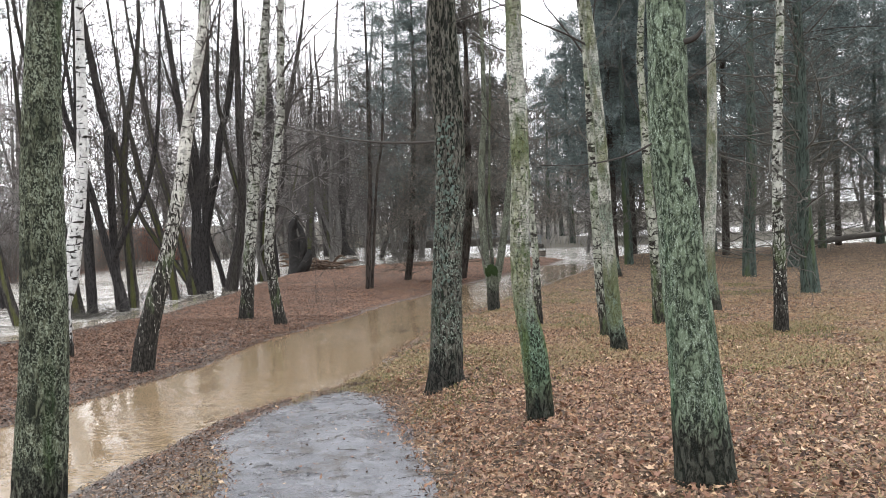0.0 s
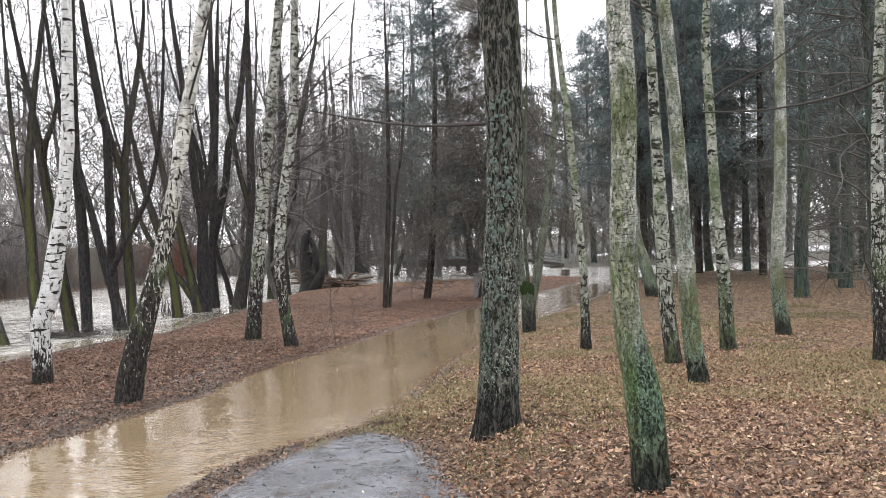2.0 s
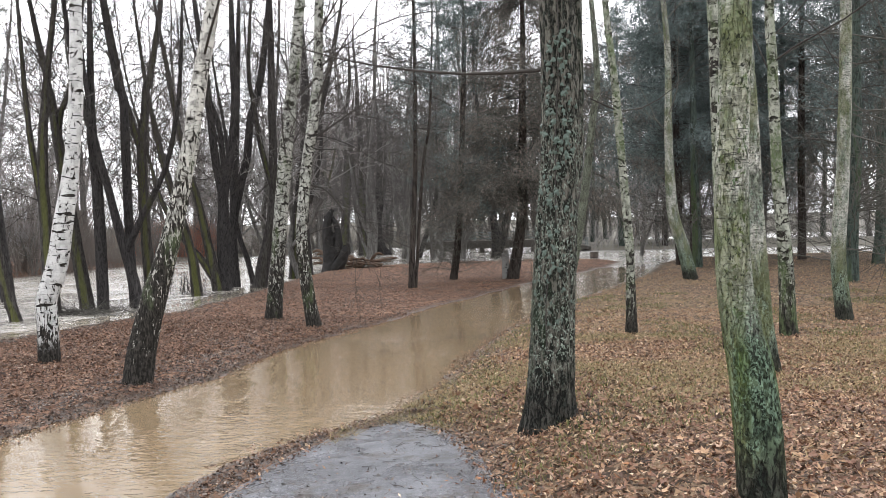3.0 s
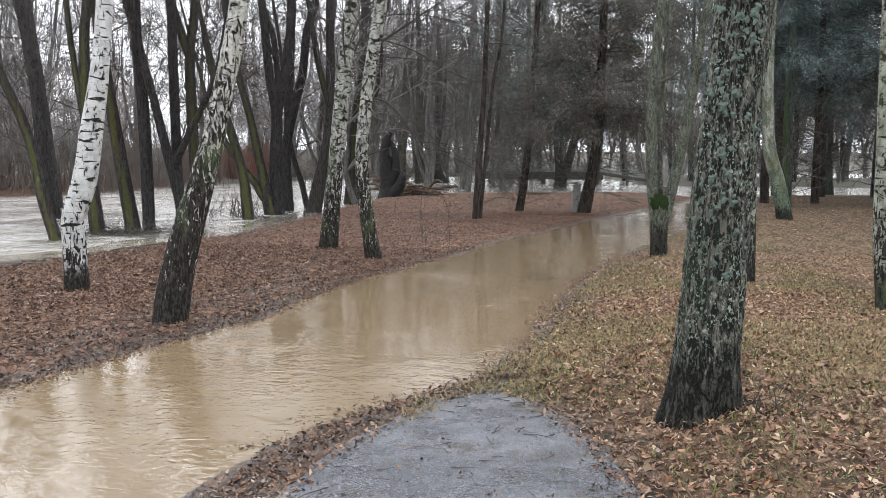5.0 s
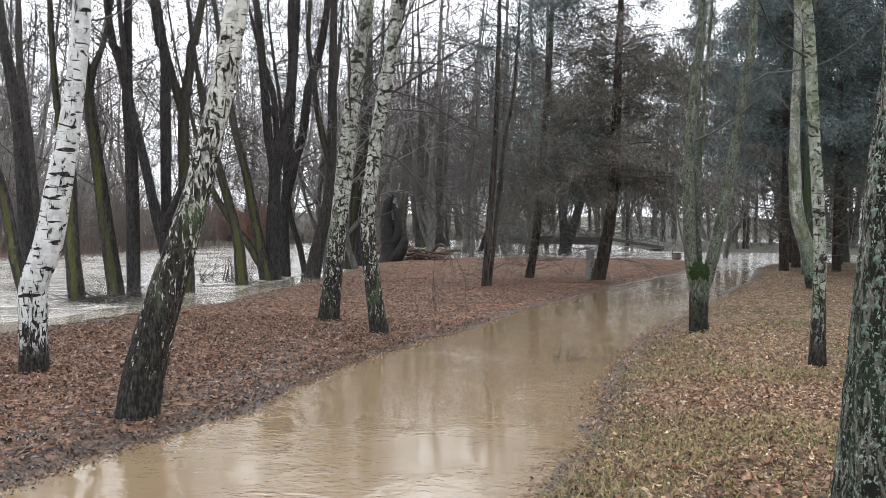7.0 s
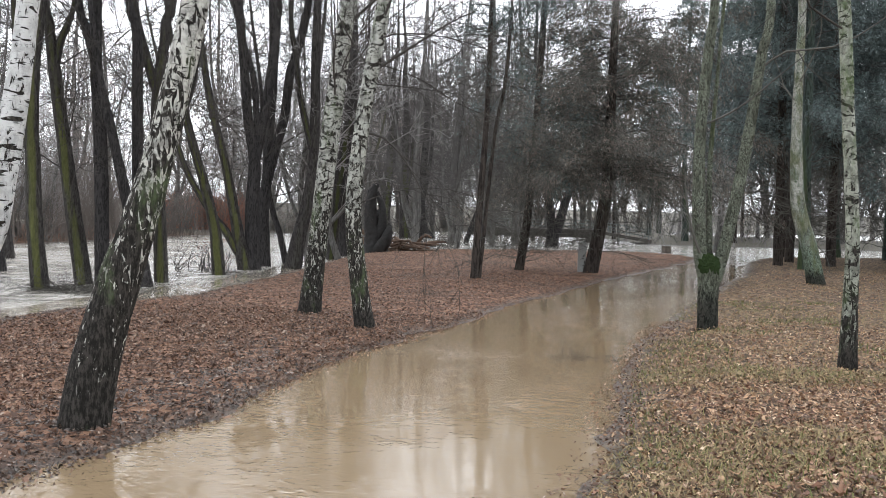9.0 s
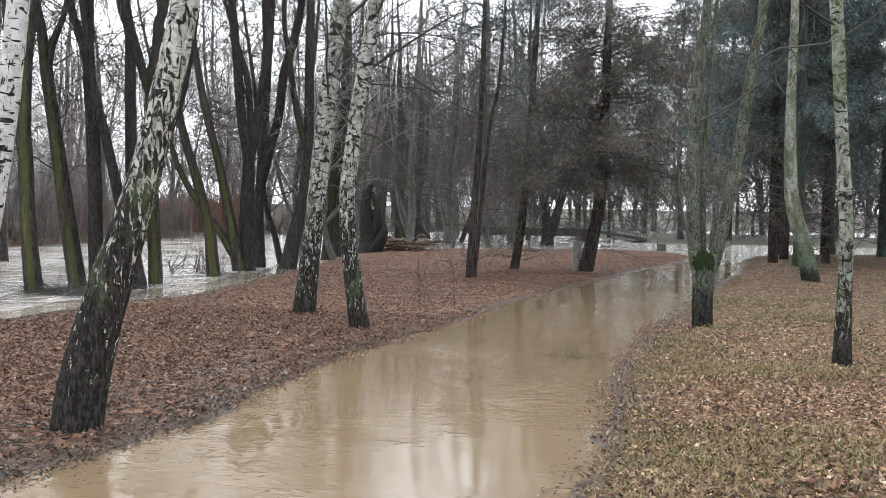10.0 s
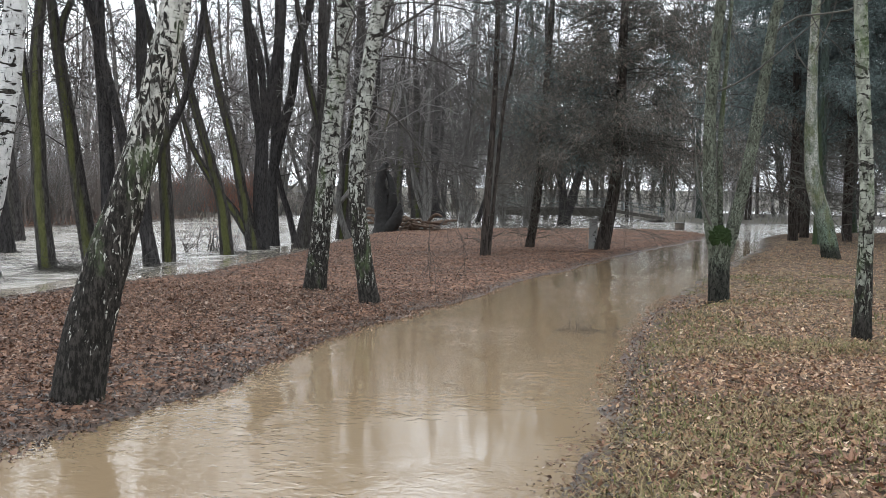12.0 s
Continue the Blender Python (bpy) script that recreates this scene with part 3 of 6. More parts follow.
# ---- trees ----
def trunk_mesh(gen, ctrl, rings, sides, relief, flare, lobes):
    """A trunk through control points (x, y, z, radius), with root flare and bark relief."""
    C = curve_points(ctrl, rings)
    P, R = C[:, :3], np.maximum(C[:, 3], 0.008)
    T = unit(np.gradient(P, axis=0))
    U = unit(np.cross(T, np.array([0.0, 1.0, 0.02])))
    W = np.cross(T, U)
    a = np.linspace(0, 2 * math.pi, sides, endpoint=False)
    rise = P[:, 2] - P[0, 2]
    ph = gen.uniform(0, 6.28, 3)
    lobe = 0.5 + 0.5 * np.cos(lobes * a + ph[0]) * 0.7 + 0.3 * np.cos((lobes + 2) * a + ph[1])
    grow_out = flare * np.exp(-rise / 0.16)[:, None] * (0.4 + lobe)[None, :]
    circ = np.stack([np.cos(a), np.sin(a)], axis=-1)
    base = np.concatenate([np.broadcast_to(circ[None], (rings, sides, 2)) * R[:, None, None], np.broadcast_to(rise[:, None, None], (rings, sides, 1))], axis=-1)
    k = base.reshape(-1, 3)
    furrow = 1 - np.abs(2 * fbm(k * np.array([16, 16, 4.2]), 3, int(gen.integers(1e6))) - 1)
    broad = vnoise(k * np.array([4, 4, 1.7]), int(gen.integers(1e6)))
    out = (relief * (furrow - 0.7) * 1.6 + 0.12 * (broad - 0.5) * np.repeat(R, sides) ).reshape(rings, sides)
    rad = R[:, None] * (1 + grow_out) + out
    V = P[:, None, :] + rad[:, :, None] * (np.cos(a)[None, :, None] * U[:, None, :] + np.sin(a)[None, :, None] * W[:, None, :])
    idx = np.arange(rings * sides).reshape(rings, sides)
    nx = np.roll(idx, -1, axis=1)
    q = np.stack([idx[:-1], nx[:-1], nx[1:], idx[1:]], axis=-1).reshape(-1, 4)
    return V.reshape(-1, 3), q, P, R


def reach_up(gen, spine, tall, sway=0.25):
    """The spine carried on to the tree's full height."""
    s = [list(p) for p in spine]
    s[0][2] = min(s[0][2], 0.0)
    s.insert(0, [s[0][0], s[0][1], -0.25, s[0][3] * 1.02])
    d = np.array(s[-1][:3]) - np.array(s[-2][:3])
    d = d / np.linalg.norm(d)
    top, r = np.array(s[-1][:3]), s[-1][3]
    steps = max(2, int((tall - top[2]) / 2.2))
    for k in range(steps):
        d = d * 0.75 + np.array([gen.normal() * sway * 0.35, gen.normal() * sway * 0.35, 0.45])
        d /= np.linalg.norm(d)
        top = top + d * ((tall - spine[-1][2]) / steps)
        s.append([*top, max(r * (1 - 0.93 * (k + 1) / steps), 0.012)])
    return s


def bare_tree(name, place, spine, tall, bark, twig, label, category, seed, group="", limbs=7, limb_from=0.3, limb_to=0.96, limb_len=(1.6, 3.6), limb_angle=(35, 75), twigs=150,
              lift=0.05, droop=-0.02, relief=0.006, flare=0.35, rings=90, sides=20, extra=(), stems=(), fine=1.0, spread=None, slim=0.005, least=0.0026, joined=False, stubs=()):
    """A leafless tree: trunk, further stems, and limbs that carry their own twigs."""
    gen = np.random.default_rng(seed)
    tree = root(name, place, label, category, group)
    full = reach_up(gen, spine, tall) if tall else [list(p) for p in spine]
    V, q, P, R = trunk_mesh(gen, full, rings, sides, relief, flare, int(gen.integers(4, 7)))
    solid("trunk", raw_mesh("trunk", V, [q]), bark, tree)
    bearers = [(P, R)] if tall else []
    for st in stems:
        s = [list(p) for p in st]
        s += reach_up(gen, st, s[-1][2] + 5.5)[len(st) + 1:]
        V, q, SP, SR = trunk_mesh(gen, s, 60, 14, relief * 0.7, 0.0, 5)
        solid("stem", raw_mesh("stem", V, [q]), bark, tree)
        bearers.append((SP, SR))
    for st in stubs:
        c = curve_points(st, 12)
        v, f = sweep(c[None, :, :3], np.maximum(c[None, :, 3], 0.003), 9)
        solid("branch_stub", raw_mesh("branch_stub", v, [f]), twig, tree)
    n = 24
    even = [np.searchsorted(p[:, 2], np.linspace(p[0, 2], p[-1, 2], n)).clip(0, len(p) - 1) for p, r in bearers]
    PB = np.stack([p[i] for (p, r), i in zip(bearers, even)])
    RB = np.stack([r[i] for (p, r), i in zip(bearers, even)])
    L1, r1, id1 = grow(gen, PB, RB, None, limbs, limb_from, limb_to, limb_angle, limb_len, 9, 0.13, lift, 0.4, slim, spread)
    for e in extra:
        c = curve_points(e, 9)
        L1 = np.concatenate([L1, c[None, :, :3]])
        r1 = np.concatenate([r1, np.maximum(c[None, :, 3], 0.003)])
    id1 = np.arange(len(L1))
    k = twigs * fine
    L2, r2, id2 = grow(gen, L1, r1, id1, max(4, int(k * 0.16)), 0.15, 0.98, (25, 65), (0.5, 1.6), 7, 0.15, droop, 0.65, 0.009)
    L3, r3, id3 = grow(gen, L2, r2, id2, int(k * 0.45), 0.1, 1.0, (20, 60), (0.25, 0.8), 4, 0.18, droop, 0.7, 0.006)
    L4, r4, id4 = grow(gen, L3, r3, id3, int(k), 0.1, 1.0, (20, 60), (0.12, 0.42), 3, 0.18, droop, 0.8, 0.006)
    r1, r2, r3, r4 = [np.maximum(r, least) for r in (r1, r2, r3, r4)]
    if joined:
        id1, id2, id3, id4 = [d * 0 for d in (id1, id2, id3, id4)]
    for i in range(1 if joined else len(L1)):
        vs, fs, base = [], [], 0
        for Q, rr, ids, sd in ((L1, r1, id1, 7), (L2, r2, id2, 5), (L3, r3, id3, 3), (L4, r4, id4, 3)):
            sel = ids == i
            if sel.any():
                v, f = sweep(Q[sel], rr[sel], sd)
                vs.append(v)
                fs.append(f + base)
                base += len(v)
        solid("crown" if joined else "limb", raw_mesh("limb", np.concatenate(vs), [np.concatenate(fs)]), twig, tree)
    return tree


def conifer(name, place, spine, tall, bark, needle, label, seed, group="", crown_from=0.25, width=2.6, branches=80, sprigs=9000, hang=-0.10, dead=14, rings=60, sides=14, size=1.0, relief=0.005, bough=(0.7, 2.2), pale_dead=False, blade=(0.05, 0.13, 0.07, 0.13), forks=(), full=1.0, loose=0.07):
    """An evergreen: trunk, dead lower branches, whorled branches, and sprays of needles."""
    gen = np.random.default_rng(seed)
    tree = root(name, place, label, "tree", group)
    V, q, P, R = trunk_mesh(gen, reach_up(gen, spine, tall, 0.08), rings, sides, relief, 0.3, 5)
    solid("trunk", raw_mesh("trunk", V, [q]), bark, tree)
    n = 30
    i = np.linspace(0, len(P) - 1, n).astype(int)
    PB, RB = P[i][None], R[i][None]
    for st in forks:
        V, q, FP, FR = trunk_mesh(gen, reach_up(gen, st, st[-1][2] + 3.0, 0.08)[1:], 40, 10, relief, 0.0, 4)
        solid("stem", raw_mesh("stem", V, [q]), bark, tree)
        i = np.linspace(0, len(FP) - 1, n).astype(int)
        PB, RB = np.concatenate([PB, FP[i][None]]), np.concatenate([RB, FR[i][None]])
    flat = np.array([1, 1, 0.15])
    L1, r1, _ = grow(gen, PB, RB, None, branches, crown_from, 0.985, (58, 95), (0.8, 1.2), 8, 0.07, hang * 0.5, 0.4, 0.016, flat)
    up = (L1[:, 0, 2] / tall - crown_from) / (1 - crown_from)
    L1, r1, up = L1[up > 0], r1[up > 0], up[up > 0]
    reach = width * np.clip(1.05 - up ** full, 0.08, 1) * gen.uniform(0.5, 1.15, len(up))
    L1 = L1[:, :1] + (L1 - L1[:, :1]) * reach[:, None, None]
    L1[:, :, 2] += np.linspace(0, 1, 8)[None, :] ** 2 * (hang * reach[:, None] * 2)
    L0, r0, _ = grow(gen, PB, RB, None, max(dead, 1), 0.2, crown_from + 0.2, (50, 100), bough, 9, 0.22, 0.04, 0.35, 0.0065, flat)
    D2, d2, _ = grow(gen, L0, r0, None, dead * 9, 0.2, 1.0, (30, 70), (0.3, 1.1), 6, 0.15, 0.0, 0.6, 0.006)
    L2, r2, _ = grow(gen, L1, r1, None, len(L1) * 8, 0.15, 1.0, (35, 75), (0.25, 0.9), 5, 0.1, hang, 0.6, 0.007, np.array([1, 1, 0.5]))
    for title, sets, skin in (("dead_bough", ((L0, r0, 5), (D2, np.maximum(d2, 0.0055), 3)), TWIG_GREY if pale_dead else TWIG), ("crown", ((L1, r1, 4), (L2, r2, 3)), TWIG)):
        vs, fs, base = [], [], 0
        for Q, rr, sd in sets:
            v, f = sweep(Q, rr, sd)
            vs.append(v), fs.append(f + base)
            base += len(v)
        solid(title, raw_mesh(title, np.concatenate(vs), [np.concatenate(fs)]), skin, tree)
    # sprays: slim folded blades set along the branchlets
    m = sprigs
    pick, at = gen.integers(0, len(L2), m), gen.uniform(0, 3.99, m)
    j = at.astype(int)
    f = (at - j)[:, None]
    o = L2[pick, j] * (1 - f) + L2[pick, j + 1] * f + gen.normal(size=(m, 3)) * loose
    t = unit(L2[pick, j + 1] - L2[pick, j])
    d = unit(t * 0.7 + gen.normal(size=(m, 3)) * 0.6 + np.array([0, 0, hang * 3]))
    w = unit(np.cross(d, gen.normal(size=(m, 3))))
    ln = gen.uniform(blade[0], blade[1], m)[:, None] * size
    wd = ln * gen.uniform(blade[2], blade[3], m)[:, None]
    verts = np.stack([o + w * wd, o + d * ln + np.array([0, 0, -0.02]), o - w * wd], axis=1).reshape(-1, 3)
    solid("foliage", raw_mesh("foliage", verts, [np.arange(3 * m).reshape(-1, 3)], False), needle, tree)
    return tree


def on_ground(x, y, sink=0.03):
    return (x, y, float(ground_height(np.array([x]), np.array([y]))[0]) - sink)

# ---- the near trees, by the footpath ----
bare_tree("old_tree", (-2.77, 5.73, 0.33), [(0, 0, 0, 0.172), (0.08, 0.05, 1.19, 0.158), (0.12, 0.07, 2.39, 0.137), (0.19, 0.11, 3.57, 0.106)], 13, OLD_MOSSY, TWIG,
          "rough grey trunk with flaking bark and green lichen", "tree", 11, relief=0.014, rings=320, sides=84, limbs=6, limb_from=0.4, flare=0.12)
GREEN_TRUNK = bare_tree("old_tree", (1.79, 5.42, 0.51), [(0, 0, 0, 0.19), (-0.05, 0.01, 0.75, 0.158), (-0.11, 0.03, 1.65, 0.134), (-0.16, 0.04, 2.36, 0.121), (-0.15, 0.04, 3.06, 0.115)], 14, OLD_GREEN, TWIG,
          "stout leaning trunk coated in grey-green lichen", "tree", 12, relief=0.009, rings=360, sides=96, limbs=6, limb_from=0.4, flare=0.22,
          stubs=[[(-0.1, -0.02, 2.80, 0.022), (-0.02, -0.09, 2.81, 0.018), (0.02, -0.12, 2.85, 0.011), (0.03, -0.125, 2.88, 0.003)], [(-0.24, 0.0, 2.2, 0.008), (-0.42, 0.1, 2.12, 0.006), (-0.7, 0.2, 2.08, 0.004), (-0.95, 0.35, 2.1, 0.003)]])
MID = bare_tree("old_tree", (-0.08, 10.06, 0.30), [(0, 0, 0, 0.21), (0.06, 0, 1.21, 0.172), (0.13, 0.01, 2.51, 0.155), (0.12, 0.01, 3.49, 0.145), (0.08, 0, 4.45, 0.128)], 15, OLD_GREY, TWIG,
                "furrowed dark trunk with ivy climbing the mossy bark", "tree", 13, relief=0.017, rings=340, sides=90, limbs=8, limb_from=0.36, flare=0.46,
                stems=[[(0.12, 0.1, -0.1, 0.085), (0.17, 0.1, 1.53, 0.078), (0.25, 0.1, 2.32, 0.076), (0.26, 0.1, 3.5, 0.076), (0.22, 0.1, 4.47, 0.072)]],
                extra=[[(-0.02, 0.1, 2.93, 0.017), (-0.7, 0.4, 2.98, 0.013), (-1.5, 0.7, 3.14, 0.010), (-2.2, 0.95, 3.36, 0.007), (-2.7, 1.1, 3.62, 0.004)]])
bare_tree("birch_tree", (0.885, 7.43, 0.43), [(0, 0, 0, 0.12), (-0.04, 0, 0.64, 0.114), (-0.12, 0.01, 1.14, 0.089), (-0.13, 0.01, 1.73, 0.082), (-0.1, 0.01, 2.47, 0.079), (-0.11, 0.01, 3.69, 0.069)], 12, BIRCH_ALGAE, TWIG,
          "crooked birch trunk, green with algae, dark at the foot", "tree", 14, "birches on the bank", relief=0.007, rings=300, sides=64, limbs=6, limb_from=0.4, flare=0.2)
bare_tree("birch_tree", (2.41, 12.35, 0.2), [(0, 0, 0, 0.125), (-0.08, 0.01, 0.69, 0.11), (-0.13, 0.02, 1.7, 0.098), (-0.17, 0.03, 2.87, 0.092), (-0.23, 0.04, 3.96, 0.085), (-0.34, 0.06, 5.21, 0.077)], 13, BIRCH_LICHEN, TWIG,
          "slim mossy birch with a pale root showing", "tree", 15, "birches on the bank", relief=0.007, rings=180, sides=40, limb_from=0.35, flare=0.3)
bare_tree("birch_tree", (2.53, 14.33, 0.2), [(0, 0, 0, 0.116), (-0.07, 0.02, 0.85, 0.112), (-0.11, 0.03, 2.04, 0.1), (-0.16, 0.04, 3.63, 0.083), (-0.2, 0.05, 4.81, 0.066)], 12, BIRCH_GREEN, TWIG,
          "slim birch with blotched white bark", "tree", 16, "birches on the bank", rings=150, sides=32, limb_from=0.3)
bare_tree("birch_tree", (3.74, 15.83, 0.2), [(0, 0, 0, 0.128), (-0.03, 0.01, 1.15, 0.105), (-0.12, 0.04, 2.49, 0.086), (-0.17, 0.05, 4.09, 0.076), (-0.19, 0.06, 5.15, 0.067)], 13, BIRCH_GREEN, TWIG,
          "slim birch with yellow-green mossy foot", "tree", 17, "birches on the bank", rings=150, sides=32, limb_from=0.3)
bare_tree("birch_tree", (5.36, 17.9, 0.15), [(0, 0, 0, 0.14), (-0.08, 0.03, 1.06, 0.124), (0, 0, 2.6, 0.112), (0.05, -0.02, 4.12, 0.101), (0.07, -0.03, 5.63, 0.09)], 14, BIRCH_LICHEN, TWIG,
          "grey-green birch with a slightly bent trunk", "tree", 18, "birches on the bank", rings=140, sides=30, limb_from=0.3)
bare_tree("birch_tree", (5.35, 13.98, 0.2), [(0, 0, 0, 0.12), (0, 0, 0.96, 0.105), (0, 0, 2.65, 0.081), (0.06, -0.02, 4.32, 0.066), (0.1, -0.04, 5.42, 0.061)], 13, BIRCH_BLOTCHED, TWIG,
          "straight white birch with black bands", "tree", 19, "birches on the bank", rings=150, sides=34, limb_from=0.3)
bare_tree("birch_tree", (1.47, 16.26, 0.15), [(0, 0, 0, 0.095), (0, 0, 0.64, 0.076), (-0.01, 0, 1.47, 0.068), (-0.09, 0.03, 2.64, 0.065), (-0.17, 0.06, 3.82, 0.06)], 11, BIRCH_GREEN, TWIG,
          "thin birch, white flecked with black and lichen", "tree", 20, "birches on the bank", rings=170, sides=36, limbs=6, limb_from=0.3)
FORK = bare_tree("forked_tree", (0.65, 19.45, 0.07), [(0, 0, -0.2, 0.155), (0, 0, 0, 0.145), (-0.01, 0, 0.53, 0.135), (0.0, 0, 0.85, 0.16), (0.01, 0, 1.02, 0.13), (0.01, 0, 1.1, 0.03)], 0, FORK_BARK, TWIG_GREY,
                 "short dark trunk forking into pale lichened stems", "tree", 21, relief=0.012, rings=110, sides=40, limbs=14, limb_from=0.5, limb_len=(0.8, 2.2), flare=0.15,
                 extra=[[(-0.14, 0.03, 3.0, 0.015), (0.1, -0.1, 3.1, 0.014), (0.4, -0.2, 3.3, 0.012), (0.85, -0.3, 3.7, 0.008), (1.2, -0.4, 4.0, 0.004)], [(-0.1, -0.05, 1.05, 0.024), (-0.24, -0.1, 1.35, 0.020), (-0.36, -0.1, 1.8, 0.014), (-0.42, -0.1, 2.4, 0.006)],
                        [(0.55, -0.1, 3.75, 0.016), (0.9, -0.15, 4.0, 0.014), (1.5, -0.2, 4.05, 0.012), (2.1, -0.3, 4.4, 0.008), (2.6, -0.3, 5.0, 0.004)]],
                 stems=[[(-0.06, 0, 0.75, 0.10), (-0.14, 0.01, 1.15, 0.094), (-0.18, 0.03, 1.9, 0.088), (-0.19, 0.04, 2.9, 0.082), (-0.12, 0.04, 4.0, 0.074), (-0.05, 0.03, 4.9, 0.06)],
                        [(0.07, 0, 0.75, 0.10), (0.18, -0.02, 1.2, 0.092), (0.33, -0.05, 2.0, 0.085), (0.46, -0.07, 2.9, 0.08), (0.58, -0.08, 3.9, 0.072), (0.68, -0.1, 4.8, 0.06)],
                        [(0.0, 0.06, 0.8, 0.045), (0.0, 0.1, 1.3, 0.04), (-0.03, 0.1, 2.3, 0.034), (0.02, 0.1, 3.5, 0.026)]])
bare_tree("birch_tree", (5.02, 28.66, 0.12), [(0, 0, 0, 0.217), (-0.2, 0.06, 0.99, 0.186), (-0.48, 0.15, 2.12, 0.171), (-0.57, 0.18, 4.25, 0.124), (-0.56, 0.17, 7.06, 0.093)], 14, BIRCH_LICHEN, TWIG_PALE,
          "leaning grey birch with a bowed lower trunk", "tree", 22, "birches on the bank", rings=110, sides=24)

# ---- the birches on the leafy island ----
bare_tree("birch_tree", (-7.16, 14.5, 0.04), [(0, 0, 0, 0.15), (-0.01, 0, 0.68, 0.14), (0, 0, 0.99, 0.137), (0.12, 0.08, 1.45, 0.152), (0.21, 0.14, 2.07, 0.137), (0.31, 0.2, 2.77, 0.114), (0.37, 0.25, 3.47, 0.103), (0.41, 0.27, 4.16, 0.095)], 13, BIRCH_WHITE, TWIG,
          "bright white birch, its trunk kinked above a black foot", "tree", 31, "birches on the island", relief=0.006, rings=240, sides=52, limb_from=0.3, flare=0.25)
bare_tree("birch_tree", (-5.06, 12.88, 0.04), [(0, 0, 0, 0.18), (0.08, 0.04, 0.53, 0.168), (0.23, 0.12, 1.16, 0.148), (0.38, 0.2, 1.72, 0.124), (0.54, 0.29, 2.46, 0.107), (0.65, 0.34, 3.03, 0.101), (0.75, 0.4, 3.71, 0.095)], 13, BIRCH_PLATED, TWIG,
          "leaning birch with black plated foot and white upper bark", "tree", 32, "birches on the island", relief=0.012, rings=280, sides=64, limb_from=0.3, flare=0.2)
bare_tree("birch_tree", (-5.37, 19.7, 0.03), [(0, 0, 0, 0.18), (0.08, 0.03, 0.87, 0.152), (0.18, 0.05, 1.9, 0.145), (0.31, 0.09, 3.23, 0.14), (0.45, 0.13, 4.44, 0.13), (0.56, 0.17, 5.25, 0.12)], 14, BIRCH_BLOTCHED, TWIG,
          "birch with black and white blotched bark and spreading foot", "tree", 33, "birches on the island", relief=0.009, rings=200, sides=44, limbs=10, limb_from=0.24, flare=0.4, twigs=650, least=0.0036,
          extra=[[(0.45, 0.1, 4.5, 0.022), (1.1, 0.2, 5.1, 0.018), (2.0, 0.3, 5.6, 0.012), (3.1, 0.4, 6.3, 0.006)], [(0.5, 0.1, 5.0, 0.018), (0.1, 0.3, 5.9, 0.014), (-0.6, 0.5, 6.6, 0.010), (-1.4, 0.6, 7.0, 0.005)],
                 [(0.55, 0.15, 5.4, 0.018), (1.3, 0.4, 6.3, 0.014), (2.2, 0.6, 7.2, 0.010), (3.0, 0.8, 7.7, 0.005)]])
bare_tree("birch_tree", (-4.16, 18.34, 0.04), [(0, 0, 0, 0.145), (-0.11, -0.03, 0.77, 0.12), (-0.19, -0.05, 1.69, 0.111), (-0.09, -0.02, 2.88, 0.102), (0.05, 0.01, 3.79, 0.102), (0.19, 0.05, 4.86, 0.093)], 13, BIRCH_BLOTCHED, TWIG,
          "slender bowed birch with flaking white bark", "tree", 34, "birches on the island", relief=0.007, rings=200, sides=44, limbs=12, limb_from=0.2, twigs=800, least=0.0036, flare=0.3,
          extra=[[(-0.12, 0, 2.75, 0.017), (0.2, 0.1, 2.68, 0.015), (0.5, 0.2, 2.35, 0.012), (0.72, 0.25, 1.95, 0.009), (0.85, 0.3, 1.75, 0.004)], [(0, 0, 3.55, 0.022), (0.5, 0.1, 3.9, 0.017), (1.1, 0.2, 4.3, 0.012), (1.45, 0.2, 4.45, 0.006)],
                 [(-0.1, 0, 3.42, 0.010), (0.5, 0.2, 3.4, 0.008), (1.0, 0.4, 3.36, 0.006), (1.3, 0.6, 3.35, 0.004)], [(-0.1, 0, 3.75, 0.012), (0.6, 0.3, 3.55, 0.010), (1.2, 0.5, 3.2, 0.007), (1.8, 0.7, 3.0, 0.004)],
                 [(-0.18, 0, 1.75, 0.009), (0.3, 0.3, 1.95, 0.008), (0.9, 0.6, 2.02, 0.006), (1.5, 0.9, 1.9, 0.004)], [(0.0, 0, 4.0, 0.012), (0.5, -0.2, 4.05, 0.010), (1.2, -0.3, 3.95, 0.007), (1.9, -0.4, 3.7, 0.004)],
                 [(0.2, 0, 4.9, 0.018), (0.9, 0.2, 5.5, 0.014), (1.8, 0.3, 5.9, 0.010), (2.9, 0.4, 6.0, 0.005)], [(0.25, 0, 5.6, 0.018), (0.9, -0.3, 6.4, 0.014), (1.7, -0.5, 7.0, 0.010), (2.6, -0.6, 7.4, 0.005)],
                 [(0.2, 0, 5.2, 0.015), (0.8, 0.5, 5.4, 0.012), (1.6, 0.9, 5.2, 0.008), (2.3, 1.2, 4.7, 0.004)]])

